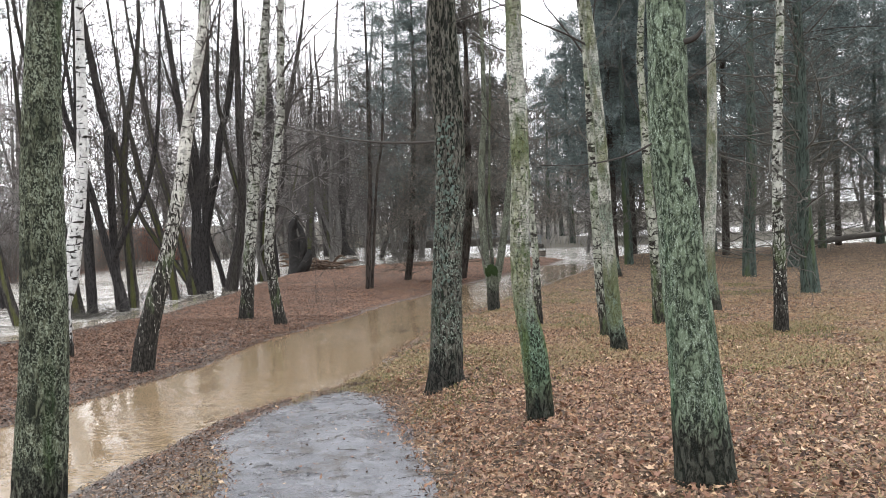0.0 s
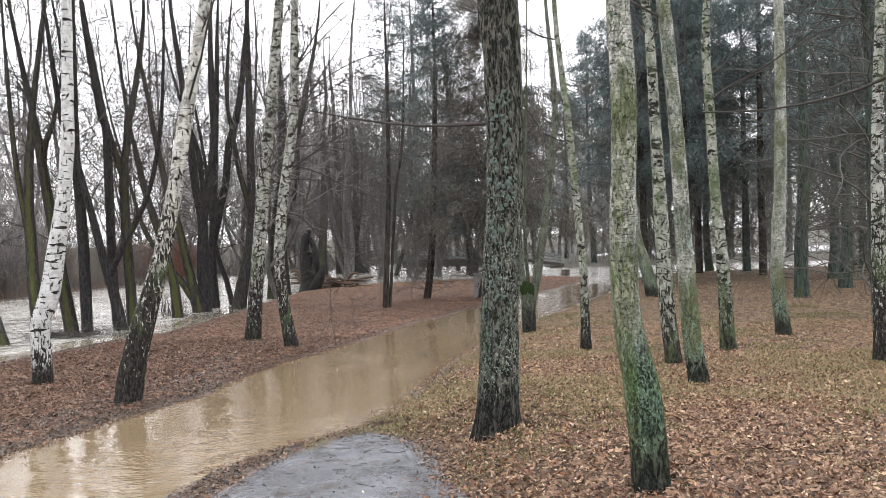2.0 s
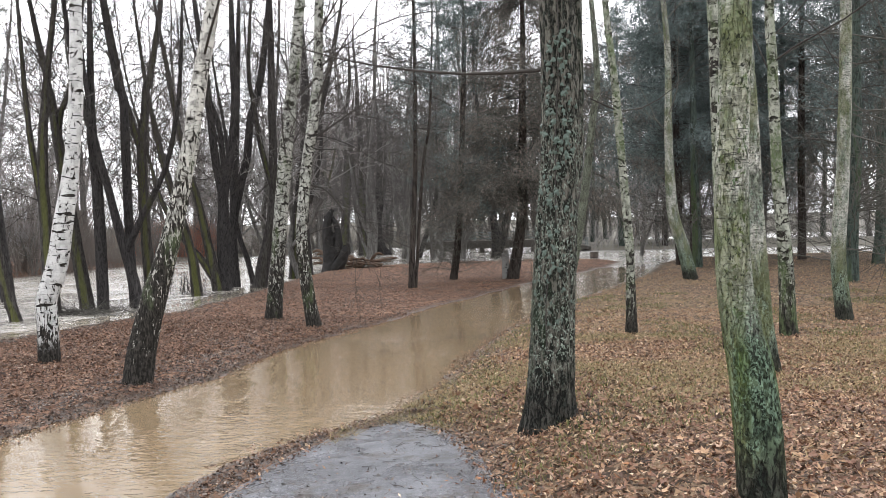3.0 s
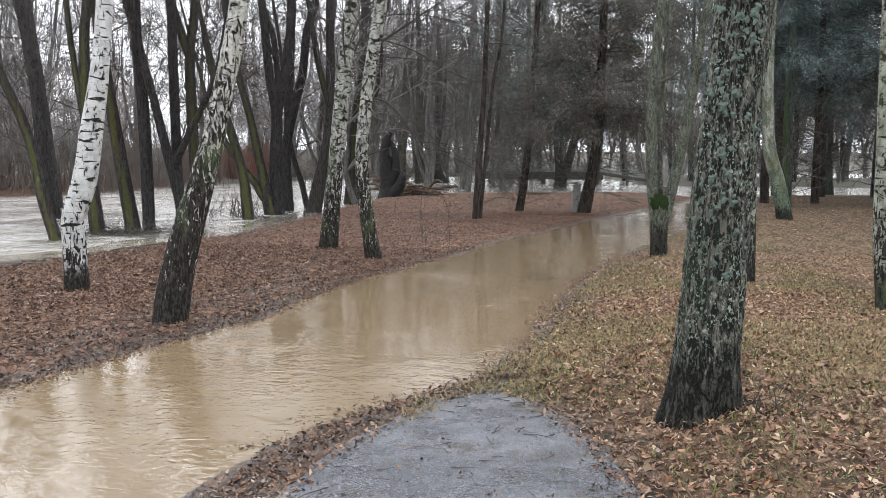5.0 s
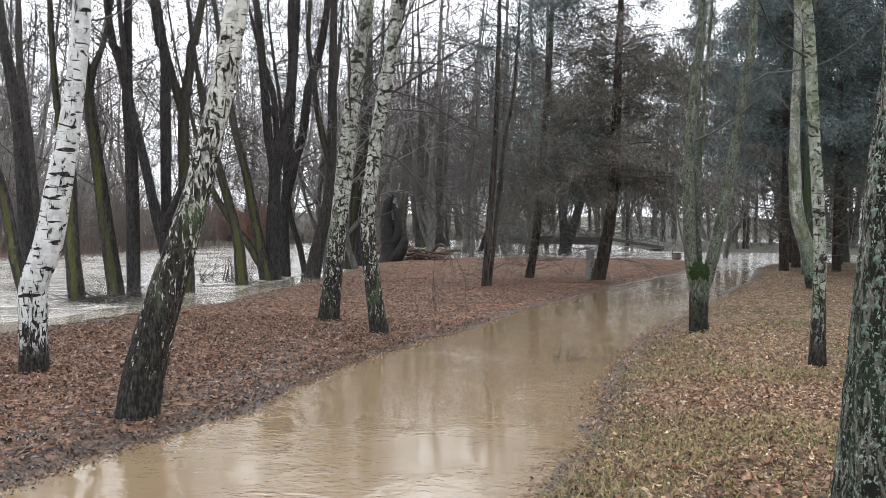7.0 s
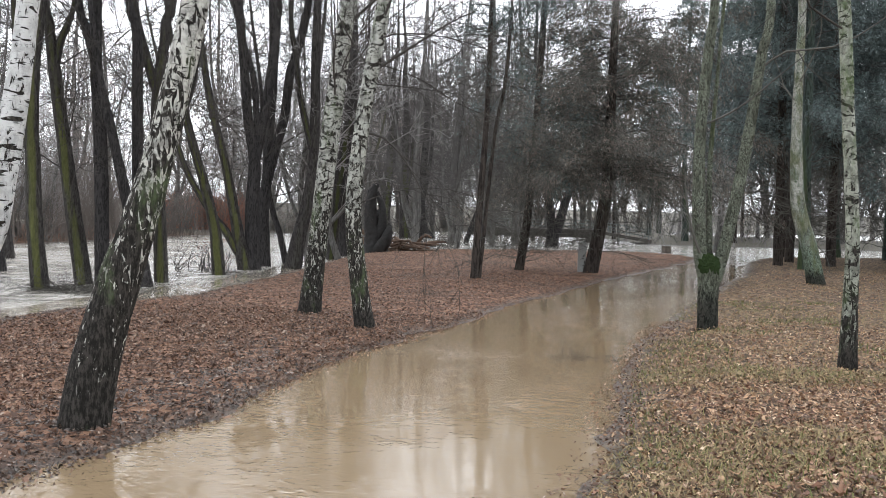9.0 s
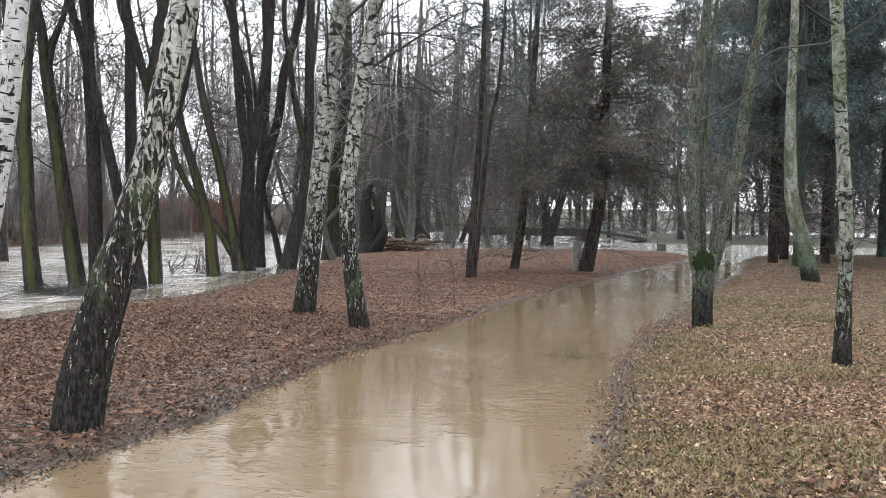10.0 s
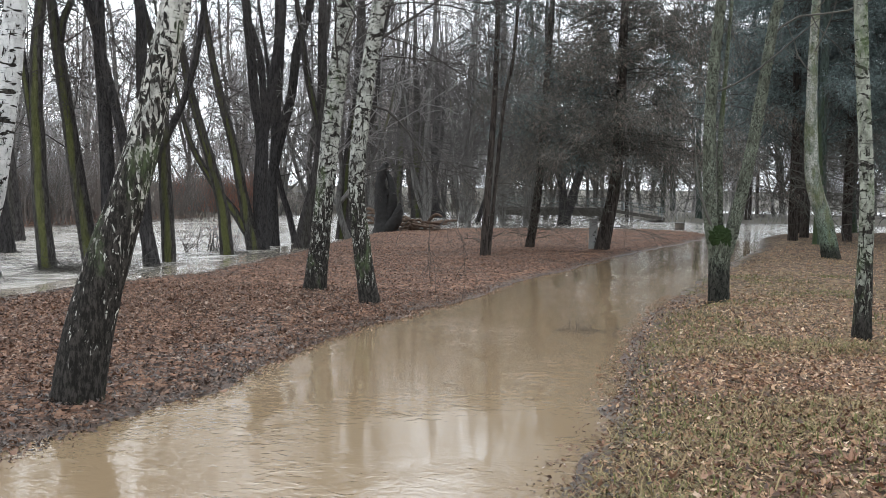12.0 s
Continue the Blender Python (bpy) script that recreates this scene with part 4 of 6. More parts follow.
# ---- willows and alders standing in the river's edge ----
def willow(place, spine, tall, seed, label, bark=WILLOW_DARK, thin=1.0, **more):
    spine = [(x, y, z, r * thin) for x, y, z, r in spine]
    gen = np.random.default_rng(seed + 500)
    forks = list(more.pop("stems", ()))
    for k in range(more.pop("forks", (seed * 7) % 3 % 2)):
        h = gen.uniform(1.4, 4.0)
        x, y, r = [float(np.interp(h, [p[2] for p in spine], [p[i] for p in spine])) for i in (0, 1, 3)]
        dx, dy = gen.normal(0, 0.42), gen.normal(0, 0.2)
        dx += 0.22 if dx > 0 else -0.22
        forks.append([(x, y, h, r * 0.7), (x + dx * 0.5, y + dy * 0.5, h + 0.8, r * 0.6), (x + dx * 1.3, y + dy, h + 2.2, r * 0.5), (x + dx * 1.8, y + dy * 1.6, h + 4.0, r * 0.38)])
    return bare_tree("willow_tree", place, spine, tall, bark, TWIG, label, "tree", seed, "willows in the river", limbs=more.pop("limbs", 24), limb_from=0.14, limb_to=0.74, limb_len=(1.0, 3.4), limb_angle=(25, 80), twigs=more.pop("twigs", 1000),
                     rings=90, sides=20, flare=0.2, relief=0.006, least=0.004, stems=forks, **more)


willow((-11.71, 20.85, -0.05), [(0, 0, 0, 0.222), (-0.19, -0.13, 0.96, 0.196), (-0.39, -0.27, 2.36, 0.169), (-0.74, -0.5, 3.5, 0.15), (-0.94, -0.64, 4.39, 0.13)], 12, 41, "dark willow leaning out over the river", WILLOW_STRIPED, thin=0.6)
willow((-15.46, 26.34, -0.05), [(0, 0, 0, 0.247), (-0.15, -0.1, 1.45, 0.238), (-0.29, -0.2, 4.12, 0.203), (-0.51, -0.35, 5.97, 0.176), (-0.68, -0.47, 7.17, 0.15)], 14, 42, "dark wet willow trunk standing in the river", thin=0.8)
willow((-18.45, 30.85, -0.05), [(0, 0, 0, 0.299), (-0.11, -0.08, 2.13, 0.214), (-0.27, -0.19, 4.62, 0.171), (-0.45, -0.31, 6.87, 0.139)], 14, 43, "willow trunk green with moss in shallow water", WILLOW, thin=0.8)
willow((-11.76, 22.49, -0.05), [(0, 0, 0, 0.189), (-0.09, -0.06, 1.36, 0.17), (-0.11, -0.08, 2.48, 0.152), (-0.13, -0.09, 3.33, 0.139), (-0.1, -0.06, 4.54, 0.126), (-0.03, -0.02, 5.27, 0.107), (0.0, 0.0, 5.83, 0.095)], 12, 44, "willow trunk with a broad stripe of yellow moss", WILLOW_STRIPED, thin=0.9, forks=1)
willow((-11.61, 23.79, -0.05), [(0, 0, 0, 0.213), (-0.18, -0.11, 1.59, 0.18), (-0.31, -0.19, 2.79, 0.16), (-0.4, -0.24, 3.62, 0.147), (-0.51, -0.31, 4.68, 0.133), (-0.59, -0.36, 5.55, 0.107), (-0.67, -0.4, 6.07, 0.093)], 12, 45, "thick willow trunk, mossy down one side", WILLOW_STRIPED, thin=0.9,
       stems=[[(-0.49, -0.29, 4.56, 0.08), (-0.41, -0.25, 5.16, 0.08), (-0.26, -0.16, 5.65, 0.06), (-0.17, -0.1, 6.13, 0.047)]], forks=0)
willow((-11.06, 23.56, -0.05), [(0, 0, 0, 0.169), (-0.01, -0.0, 1.36, 0.163), (-0.02, -0.01, 2.32, 0.156), (-0.06, -0.03, 3.61, 0.15), (-0.11, -0.06, 4.58, 0.137), (-0.11, -0.06, 5.61, 0.111), (-0.1, -0.06, 6.08, 0.098)], 12, 46, "dark willow trunk dividing high over the flood", WILLOW_DARK, thin=0.9,
       stems=[[(-0.11, -0.06, 4.58, 0.091), (-0.2, -0.11, 5.07, 0.091), (-0.31, -0.18, 5.53, 0.091), (-0.42, -0.24, 6.04, 0.078)]], forks=0)
willow((-10.15, 23.70, -0.05), [(0, 0, 0, 0.179), (-0.16, -0.08, 1.02, 0.153), (-0.36, -0.19, 1.98, 0.128), (-0.61, -0.31, 3.29, 0.109), (-0.74, -0.38, 3.94, 0.096), (-0.87, -0.45, 4.74, 0.077), (-0.96, -0.5, 5.66, 0.064)], 12, 47, "slim dark willow stem leaning out over the flood", WILLOW_DARK, thin=0.9, forks=1)
willow((-10.53, 24.24, -0.05), [(0, 0, 0, 0.146), (-0.06, -0.03, 1.36, 0.132), (-0.08, -0.04, 2.42, 0.132), (-0.09, -0.05, 4.06, 0.132), (-0.11, -0.06, 5.52, 0.113), (-0.26, -0.14, 6.23, 0.093)], 12, 48, "straight dark willow stem in the shallows", WILLOW_DARK, thin=0.9, forks=0)
willow((-10.36, 24.84, -0.05), [(0, 0, 0, 0.176), (-0.04, -0.02, 1.36, 0.163), (-0.09, -0.04, 2.63, 0.149), (-0.1, -0.05, 4.4, 0.136), (0.01, 0.0, 5.29, 0.122), (0.05, 0.03, 5.92, 0.115), (0.18, 0.09, 6.43, 0.102)], 12, 58, "mossy willow stem forking into two dark limbs", WILLOW_STRIPED, thin=0.9,
       stems=[[(-0.1, -0.05, 4.21, 0.095), (-0.28, -0.14, 4.95, 0.102), (-0.45, -0.22, 5.62, 0.095), (-0.57, -0.28, 6.35, 0.088)]], forks=0)
willow((-9.98, 27.21, -0.05), [(0, 0, 0, 0.194), (-0.04, -0.02, 0.61, 0.179), (-0.11, -0.04, 1.26, 0.157), (-0.38, -0.16, 2.47, 0.134), (-0.62, -0.26, 3.37, 0.119), (-0.82, -0.34, 4.26, 0.105), (-0.99, -0.41, 5.26, 0.082), (-1.18, -0.49, 6.35, 0.06)], 12, 50, "green-barked willow bending over the water", WILLOW_STRIPED, thin=0.9, forks=1)
willow((-10.02, 29.15, -0.05), [(0, 0, 0, 0.227), (-0.16, -0.06, 0.84, 0.194), (-0.29, -0.11, 1.62, 0.162), (-0.54, -0.2, 3.01, 0.13), (-0.76, -0.29, 3.93, 0.121), (-0.94, -0.36, 4.8, 0.113), (-1.13, -0.43, 5.97, 0.097), (-1.28, -0.49, 7.11, 0.081)], 13, 51, "leaning willow with a low elbowed limb", WILLOW_STRIPED, thin=0.9,
       stems=[[(0.04, 0.02, 0.21, 0.146), (-0.22, -0.08, 0.6, 0.13), (-0.5, -0.19, 1.11, 0.113), (-0.81, -0.31, 1.53, 0.105), (-1.13, -0.43, 2.07, 0.089), (-1.45, -0.55, 2.68, 0.081), (-1.68, -0.64, 3.36, 0.065), (-1.89, -0.72, 4.34, 0.049)]], forks=0)
willow((-9.84, 29.28, -0.05), [(0, 0, 0, 0.244), (-0.05, -0.02, 1.55, 0.211), (-0.0, -0.0, 3.07, 0.179), (-0.18, -0.07, 4.27, 0.146), (-0.3, -0.11, 5.75, 0.138), (-0.45, -0.17, 7.51, 0.114)], 14, 52, "dark many-stemmed willow on a broad stool", WILLOW_DARK, thin=0.9,
       stems=[[(0.01, 0.01, 2.88, 0.114), (0.14, 0.05, 3.83, 0.13), (0.26, 0.1, 4.59, 0.13), (0.46, 0.17, 6.1, 0.138), (0.42, 0.16, 7.58, 0.114)], [(0.07, 0.03, 3.78, 0.081), (-0.03, -0.01, 5.27, 0.089), (-0.24, -0.09, 6.11, 0.073), (-0.44, -0.16, 6.75, 0.049)]], forks=0)
willow((-10.02, 30.79, -0.05), [(0, 0, 0, 0.19), (-0.06, -0.02, 1.98, 0.173), (0.18, 0.06, 3.39, 0.173), (0.46, 0.16, 4.47, 0.155), (0.62, 0.22, 5.86, 0.147), (0.86, 0.31, 6.73, 0.138), (1.1, 0.39, 8.03, 0.121)], 14, 53, "dark willow stem sweeping towards the island", WILLOW_DARK, thin=0.9,
       stems=[[(-0.06, -0.02, 2.13, 0.121), (0.06, 0.02, 3.8, 0.121), (0.17, 0.06, 5.84, 0.112), (0.25, 0.09, 7.3, 0.095), (0.28, 0.1, 7.96, 0.086)]], forks=0)
willow((-9.91, 32.37, -0.05), [(0, 0, 0, 0.119), (-0.17, -0.06, 0.91, 0.11), (-0.39, -0.13, 1.66, 0.1), (-0.56, -0.18, 2.51, 0.091), (-0.67, -0.22, 3.92, 0.082), (-0.81, -0.27, 5.67, 0.064)], 12, 54, "thin dark willow stem behind the others", WILLOW_DARK, thin=0.9, forks=1)
willow((-9.07, 30.41, -0.05), [(0, 0, 0, 0.286), (0.18, 0.06, 0.98, 0.235), (0.36, 0.11, 1.81, 0.202), (0.52, 0.17, 2.97, 0.168), (0.57, 0.18, 4.61, 0.151), (0.56, 0.18, 6.1, 0.143), (0.59, 0.19, 7.87, 0.126)], 14, 55, "broad-footed dark willow at the island's edge", WILLOW, thin=0.9,
       stems=[[(0.55, 0.18, 3.3, 0.101), (0.18, 0.06, 4.92, 0.092), (-0.01, -0.0, 6.37, 0.076), (-0.13, -0.04, 7.5, 0.067)]], forks=0)
willow((-9.18, 35.21, -0.05), [(0, 0, 0, 0.24), (0.12, 0.03, 1.64, 0.2), (0.29, 0.08, 3.42, 0.19), (0.49, 0.13, 4.61, 0.17), (0.9, 0.24, 5.6, 0.16), (1.21, 0.32, 6.79, 0.14), (1.57, 0.42, 8.37, 0.12)], 14, 49, "green-brown willow leaning over the island", WILLOW, thin=0.9, forks=1)
willow((-9.3, 37.6, 0.0), [(0, 0, 0, 0.4), (-0.07, -0.02, 2.6, 0.33), (0.11, 0.03, 5.4, 0.26), (0.19, 0.05, 8.4, 0.2)], 16, 56, "stout dark willow by the driftwood", thin=0.8)
willow((-12.46, 60.5, -0.1), [(0, 0, 0, 0.62), (0.1, 0, 1.4, 0.42), (0.3, 0, 4.0, 0.36), (0.5, 0, 8.0, 0.27)], 17, 59, "stout grey willow with a swollen foot in the flood", WILLOW, forks=2, thin=0.8)
willow((-11.2, 62.0, -0.1), [(0, 0, 0, 0.60), (-0.1, 0, 1.2, 0.44), (-0.2, 0, 4.0, 0.36), (-0.1, 0, 8.0, 0.27)], 18, 60, "stout willow with a yellow-green mossy side", WILLOW, forks=2, thin=0.8)
willow((-9.9, 62.4, -0.1), [(0, 0, 0, 0.78), (-0.25, 0, 0.9, 0.45), (-0.35, 0, 2.6, 0.34), (-0.1, 0, 7.0, 0.26)], 16, 64, "dark willow with a broad buttressed foot", WILLOW_DARK, forks=2, thin=0.8)
willow((-1.4, 54.0, -0.1), [(0, 0, 0, 0.50), (0, 0, 0.6, 0.42), (-0.12, 0, 2.0, 0.30), (-0.5, 0, 5.0, 0.25), (-0.8, 0, 8.0, 0.20)], 16, 65, "dark forked willow standing in the flood", WILLOW_DARK, thin=0.8, forks=1,
       stems=[[(0.1, 0, 0.5, 0.3), (0.5, 0, 1.8, 0.26), (1.0, 0.1, 3.6, 0.22), (1.7, 0.2, 5.4, 0.17)]])
willow((-7.4, 57.5, -0.1), [(0, 0, 0, 0.22), (0.1, 0, 2.0, 0.19), (0.25, 0, 6.0, 0.14)], 13, 66, "slim dark willow standing in the flood", WILLOW_DARK, thin=0.8)
willow((-6.5, 55.8, -0.1), [(0, 0, 0, 0.2), (0.5, 0, 1.5, 0.18), (1.1, 0.1, 3.2, 0.16), (1.3, 0.1, 6.0, 0.12)], 12, 67, "slim leaning willow standing in the flood", WILLOW_DARK, thin=0.8)

# ---- evergreens ----
conifer("young_conifer", (-3.48, 27.71, 0.02), [(0, 0, 0, 0.105), (0.08, 0.01, 1.65, 0.086), (0.21, 0.02, 3.96, 0.07), (0.27, 0.03, 6.99, 0.055)], 11, CONIFER_BARK, NEEDLES, "thin dark young conifer with sparse twiggy branches", 61, "conifers on the island",
        crown_from=0.40, width=1.7, branches=80, sprigs=12000, hang=-0.03, dead=40, pale_dead=True, bough=(0.5, 1.9),
        forks=[[(0.12, 0.01, 2.55, 0.05), (0.42, 0.02, 3.6, 0.045), (0.66, 0.03, 5.0, 0.04), (0.78, 0.03, 7.0, 0.03)]])
conifer("young_conifer", (-2.49, 31.61, 0.05), [(0, 0, 0, 0.14), (0.21, 0.01, 1.59, 0.119), (0.38, 0.02, 4.28, 0.1), (0.55, 0.03, 7.79, 0.073)], 12, CONIFER_BARK, NEEDLES, "slim dark conifer with thin drooping branches", 62, "conifers on the island",
        crown_from=0.22, width=2.3, branches=110, sprigs=36000, hang=-0.05, dead=40, pale_dead=True, bough=(0.6, 2.4), loose=0.09)
conifer("conifer_tree", (-0.43, 31.1, 0.05), [(0, 0, 0, 0.21), (0.29, -0.01, 1.59, 0.18), (0.42, -0.01, 3.14, 0.16), (0.46, -0.01, 5.87, 0.12)], 14, CONIFER_BARK, NEEDLES_BROWN, "dark leaning conifer with browned hanging sprays", 63, "conifers on the island",
        crown_from=0.17, width=4.0, branches=300, sprigs=190000, hang=-0.10, dead=44, pale_dead=True, bough=(0.6, 2.4), full=1.6, loose=0.13)
PINE_A = conifer("conifer_tree", (8.9, 26.58, 0.12), [(0, 0, 0, 0.21), (0.04, -0.01, 1.74, 0.185), (0.14, -0.05, 3.33, 0.165), (0.19, -0.07, 7.77, 0.11)], 16, CONIFER_GREEN, NEEDLES, "tall conifer with a greenish bare lower trunk", 64, "conifers in the grove",
                 crown_from=0.30, width=3.4, branches=120, sprigs=33000, hang=-0.07, full=1.5, loose=0.10, blade=(0.06, 0.16, 0.08, 0.15), dead=60, rings=90, sides=22, bough=(1.2, 3.8), pale_dead=True)
PINE_B = conifer("conifer_tree", (8.51, 20.74, 0.12), [(0, 0, 0, 0.23), (-0.09, 0.03, 1.6, 0.18), (-0.11, 0.04, 3.27, 0.15), (-0.11, 0.04, 5.77, 0.12)], 15, CONIFER_GREEN, NEEDLES, "green-trunked conifer with long dead lower boughs", 65, "conifers in the grove",
                 crown_from=0.40, width=3.0, branches=90, sprigs=27000, hang=-0.05, full=1.5, loose=0.10, blade=(0.06, 0.16, 0.08, 0.15), dead=84, rings=100, sides=24, bough=(1.4, 4.4), pale_dead=True)
PINE_C = conifer("conifer_tree", (6.39, 37.21, 0.1), [(0, 0, 0, 0.17), (-0.02, 0, 1.77, 0.155), (-0.02, 0, 4.34, 0.14), (-0.1, 0.03, 7.29, 0.12)], 17, CONIFER_BARK, NEEDLES, "dark conifer with a dense drooping crown", 66, "conifers in the grove",
                 crown_from=0.25, width=3.4, branches=170, sprigs=62000, hang=-0.08, full=1.5, loose=0.12, blade=(0.07, 0.18, 0.08, 0.15), dead=50, bough=(0.8, 2.6))
grove = [(PINE_C, 8.7, 45.2, 1.15), (PINE_C, 10.4, 62.5, 1.25), (PINE_C, 14.2, 63.5, 1.2), (PINE_A, 7.4, 63.0, 1.1), (PINE_C, 7.51, 39.85, 1.0), (PINE_A, 6.63, 35.08, 0.92), (PINE_C, 8.41, 37.95, 0.95), (PINE_B, 11.6, 47.0, 1.05), (PINE_C, 10.2, 43.5, 1.1), (PINE_A, 12.6, 43.8, 1.0), (PINE_C, 12.0, 39.5, 1.05),
         (PINE_B, 13.4, 35.4, 1.0), (PINE_C, 16.2, 40.5, 1.1), (PINE_A, 18.0, 43.2, 1.0), (PINE_C, 19.8, 45.5, 1.05), (PINE_B, 22.0, 45.4, 1.0), (PINE_C, 23.5, 41.0, 1.1),
         (PINE_C, 19.0, 35.5, 1.1), (PINE_C, 26.5, 46.0, 1.1), (PINE_B, 11.5, 29.8, 1.0), (PINE_C, 29.0, 38.0, 1.15), (PINE_C, 33.0, 46.0, 1.1)]
for k, (proto, x, y, size) in enumerate(grove):
    copy_thing(proto, Matrix.Translation(on_ground(x, y)) @ pose(0, 0, 0, 0, 0, 47 * k + 20) @ Matrix.Scale(size, 4))

def along(gen, line, count, spread):
    p = np.asarray(line, dtype=float)
    i = gen.integers(0, len(p) - 1, count)
    f = gen.uniform(0, 1, count)[:, None]
    return p[i] * (1 - f) + p[i + 1] * f + gen.normal(size=(count, 2)) * spread


# ---- old willows and the woods across the water ----
WOOD = []
for k, (tall, lean, r, seed) in enumerate([(19, 0.5, 0.17, 71), (22, -0.5, 0.20, 72), (16, 0.9, 0.15, 73), (24, 0.2, 0.21, 74)]):
    gen = np.random.default_rng(seed + 40)
    bend = [(lean * 0.35 + gen.normal(0, 0.12), gen.normal(0, 0.12), 1.6, r * 0.85), (lean * 0.8 + gen.normal(0, 0.2), gen.normal(0, 0.2), 3.6, r * 0.7), (lean + gen.normal(0, 0.35), gen.normal(0, 0.3), 6.2, r * 0.55)]
    forks = []
    for f in range(3):
        x, y, z, q = bend[f % 2]
        dx, dy = gen.normal(0, 0.9), gen.normal(0, 0.7)
        forks.append([(x, y, z, q * 0.7), (x + dx * 0.5, y + dy * 0.5, z + 1.0, q * 0.6), (x + dx, y + dy, z + 2.6, q * 0.5), (x + dx * 1.3, y + dy * 1.5, z + 4.5, q * 0.35)])
    # trunk and twig colours carry painted haze
    WOOD.append(bare_tree("bare_tree", on_ground(*[(-27.0, 42.0), (-25.5, 50.0), (-21.0, 62.0), (-12.0, 88.0)][k]), [(0, 0, 0, r)] + bend, tall, WOOD_BARK_HAZED, (TWIG_FAR_HAZED, TWIG_RED_HAZED, TWIG_FAR_HAZED, TWIG_RED_HAZED)[k],
                          "leafless dark tree, paled for haze, in the woods across and around the river", "tree", seed, "bare trees across the water", limbs=56, limb_from=0.10, limb_len=(1.6, 5.0), limb_angle=(40, 95), twigs=1700, rings=40, sides=10,
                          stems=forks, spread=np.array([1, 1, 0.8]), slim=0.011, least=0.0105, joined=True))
# alders with level dark branches behind the driftwood
ALDER = []
for k, (x, y, tall, seed) in enumerate([(-8.0, 45.2, 13, 171), (-6.2, 47.6, 15, 172)]):
    ALDER.append(bare_tree("alder_tree", on_ground(x, y, 0.1), [(0, 0, 0, 0.16), (0.15, 0, 1.5, 0.13), (0.1, 0.1, 4.0, 0.11), (0.35, 0.1, 7.0, 0.08)], tall, WOOD_BARK_HAZED, TWIG_MID,
                           "dark alder with level twiggy branches behind the driftwood", "tree", seed, "alders behind the driftwood", limbs=54, limb_from=0.12, limb_len=(1.2, 4.2), limb_angle=(60, 105), twigs=1300, rings=50, sides=12,
                           stems=[[(0.1, 0.05, 0.8, 0.09), (-0.5, 0.3, 2.6, 0.08), (-0.8, 0.4, 5.5, 0.06)]], spread=np.array([1, 1, 0.35]), lift=0.01, slim=0.007, least=0.006, joined=True))
for k, (w, x, y, size) in enumerate([(0, -4.6, 49.6, 0.9), (1, -9.6, 43.2, 0.8), (0, -5.2, 53.0, 1.0), (1, -11.0, 48.0, 0.9), (1, -3.4, 52.0, 1.35), (0, -7.2, 53.5, 1.4), (1, -10.5, 61.0, 1.75), (0, -5.5, 65.0, 1.9)]):
    copy_thing(ALDER[w], Matrix.Translation(on_ground(x, y, 0.1)) @ pose(0, 0, 0, 0, 0, 61 * k + 30) @ Matrix.Scale(size, 4))
# last two zones: unseen trees added beside and behind the camera to block skylight
zones = [(20, -62, -27, 34, 90), (9, -17, -1.5, 62, 88), (8, -24, -12, 70, 90), (44, -23, 14, 84, 125), (52, 14, 75, 62, 115), (9, -46, -27, 2, 28), (26, -45, 45, -45, -6)]
gen = np.random.default_rng(5)
for count, x0, x1, y0, y1 in zones:
    for k in range(count):
        x, y = gen.uniform(x0, x1), gen.uniform(y0, y1)
        if y0 < 0 and abs(x) < 5 and y > -12:
            continue
        place = on_ground(x, y)
        if place[2] < -0.05 and y > 84 and gen.uniform() < 0.75:
            continue
        copy_thing(WOOD[int(gen.integers(0, 4))], Matrix.Translation(place) @ pose(0, 0, 0, 0, 0, gen.uniform(0, 360)) @ Matrix.Scale(gen.uniform(0.75, 1.2), 4))
for k in range(26):
    copy_thing(WOOD[k % 4], Matrix.Translation(on_ground(gen.uniform(-64, -28), gen.uniform(40, 74), 0.3)) @ pose(0, 0, 0, 0, 0, gen.uniform(0, 360)) @ Matrix.Scale(gen.uniform(0.35, 0.6), 4))
for k in range(40):
    x, y = along(gen, [(-46, 32), (-31, 36), (-25.5, 41), (-25.5, 55), (-20, 71), (-11, 86)], 1, 1.6)[0]
    copy_thing(WOOD[k % 4], Matrix.Translation(on_ground(x, y, 0.3)) @ pose(0, 0, 0, 0, 0, gen.uniform(0, 360)) @ Matrix.Scale(gen.uniform(0.22, 0.45), 4))
for k, (w, x, y, size) in enumerate([(0, 6.9, 51.0, 0.8), (2, 13.1, 67.0, 0.9), 
                                     (0, 3.4, 66.5, 0.7), (0, -3.6, 57.5, 0.5), (1, 17.0, 63.0, 0.8), (3, 22.0, 61.0, 0.8), (2, 9.8, 62.0, 0.7), (2, -8.8, 34.8, 0.8), (0, -9.4, 33.2, 0.75), (1, 29, 62, 0.9), (0, 36, 61, 0.9),
                                     (1, -14.5, 58, 0.9), (3, -15.5, 66, 0.9), (0, -9.5, 64, 0.8), (2, -6.5, 70, 0.9), (1, -2.0, 74, 0.9), (3, 1.5, 69, 0.8), (1, -26, 58, 0.9), (3, -24, 62, 1.0), (0, -22, 66, 1.0), (3, -19.5, 70, 1.0), (0, -25.5, 69, 0.9), (2, -17.5, 73, 1.0), (1, -31, 52, 0.7), (2, -33, 41, 0.7)]):
    copy_thing(WOOD[w], Matrix.Translation(on_ground(x, y, 0.1)) @ pose(0, 0, 0, 0, 0, 73 * k + 11) @ Matrix.Scale(size, 4))
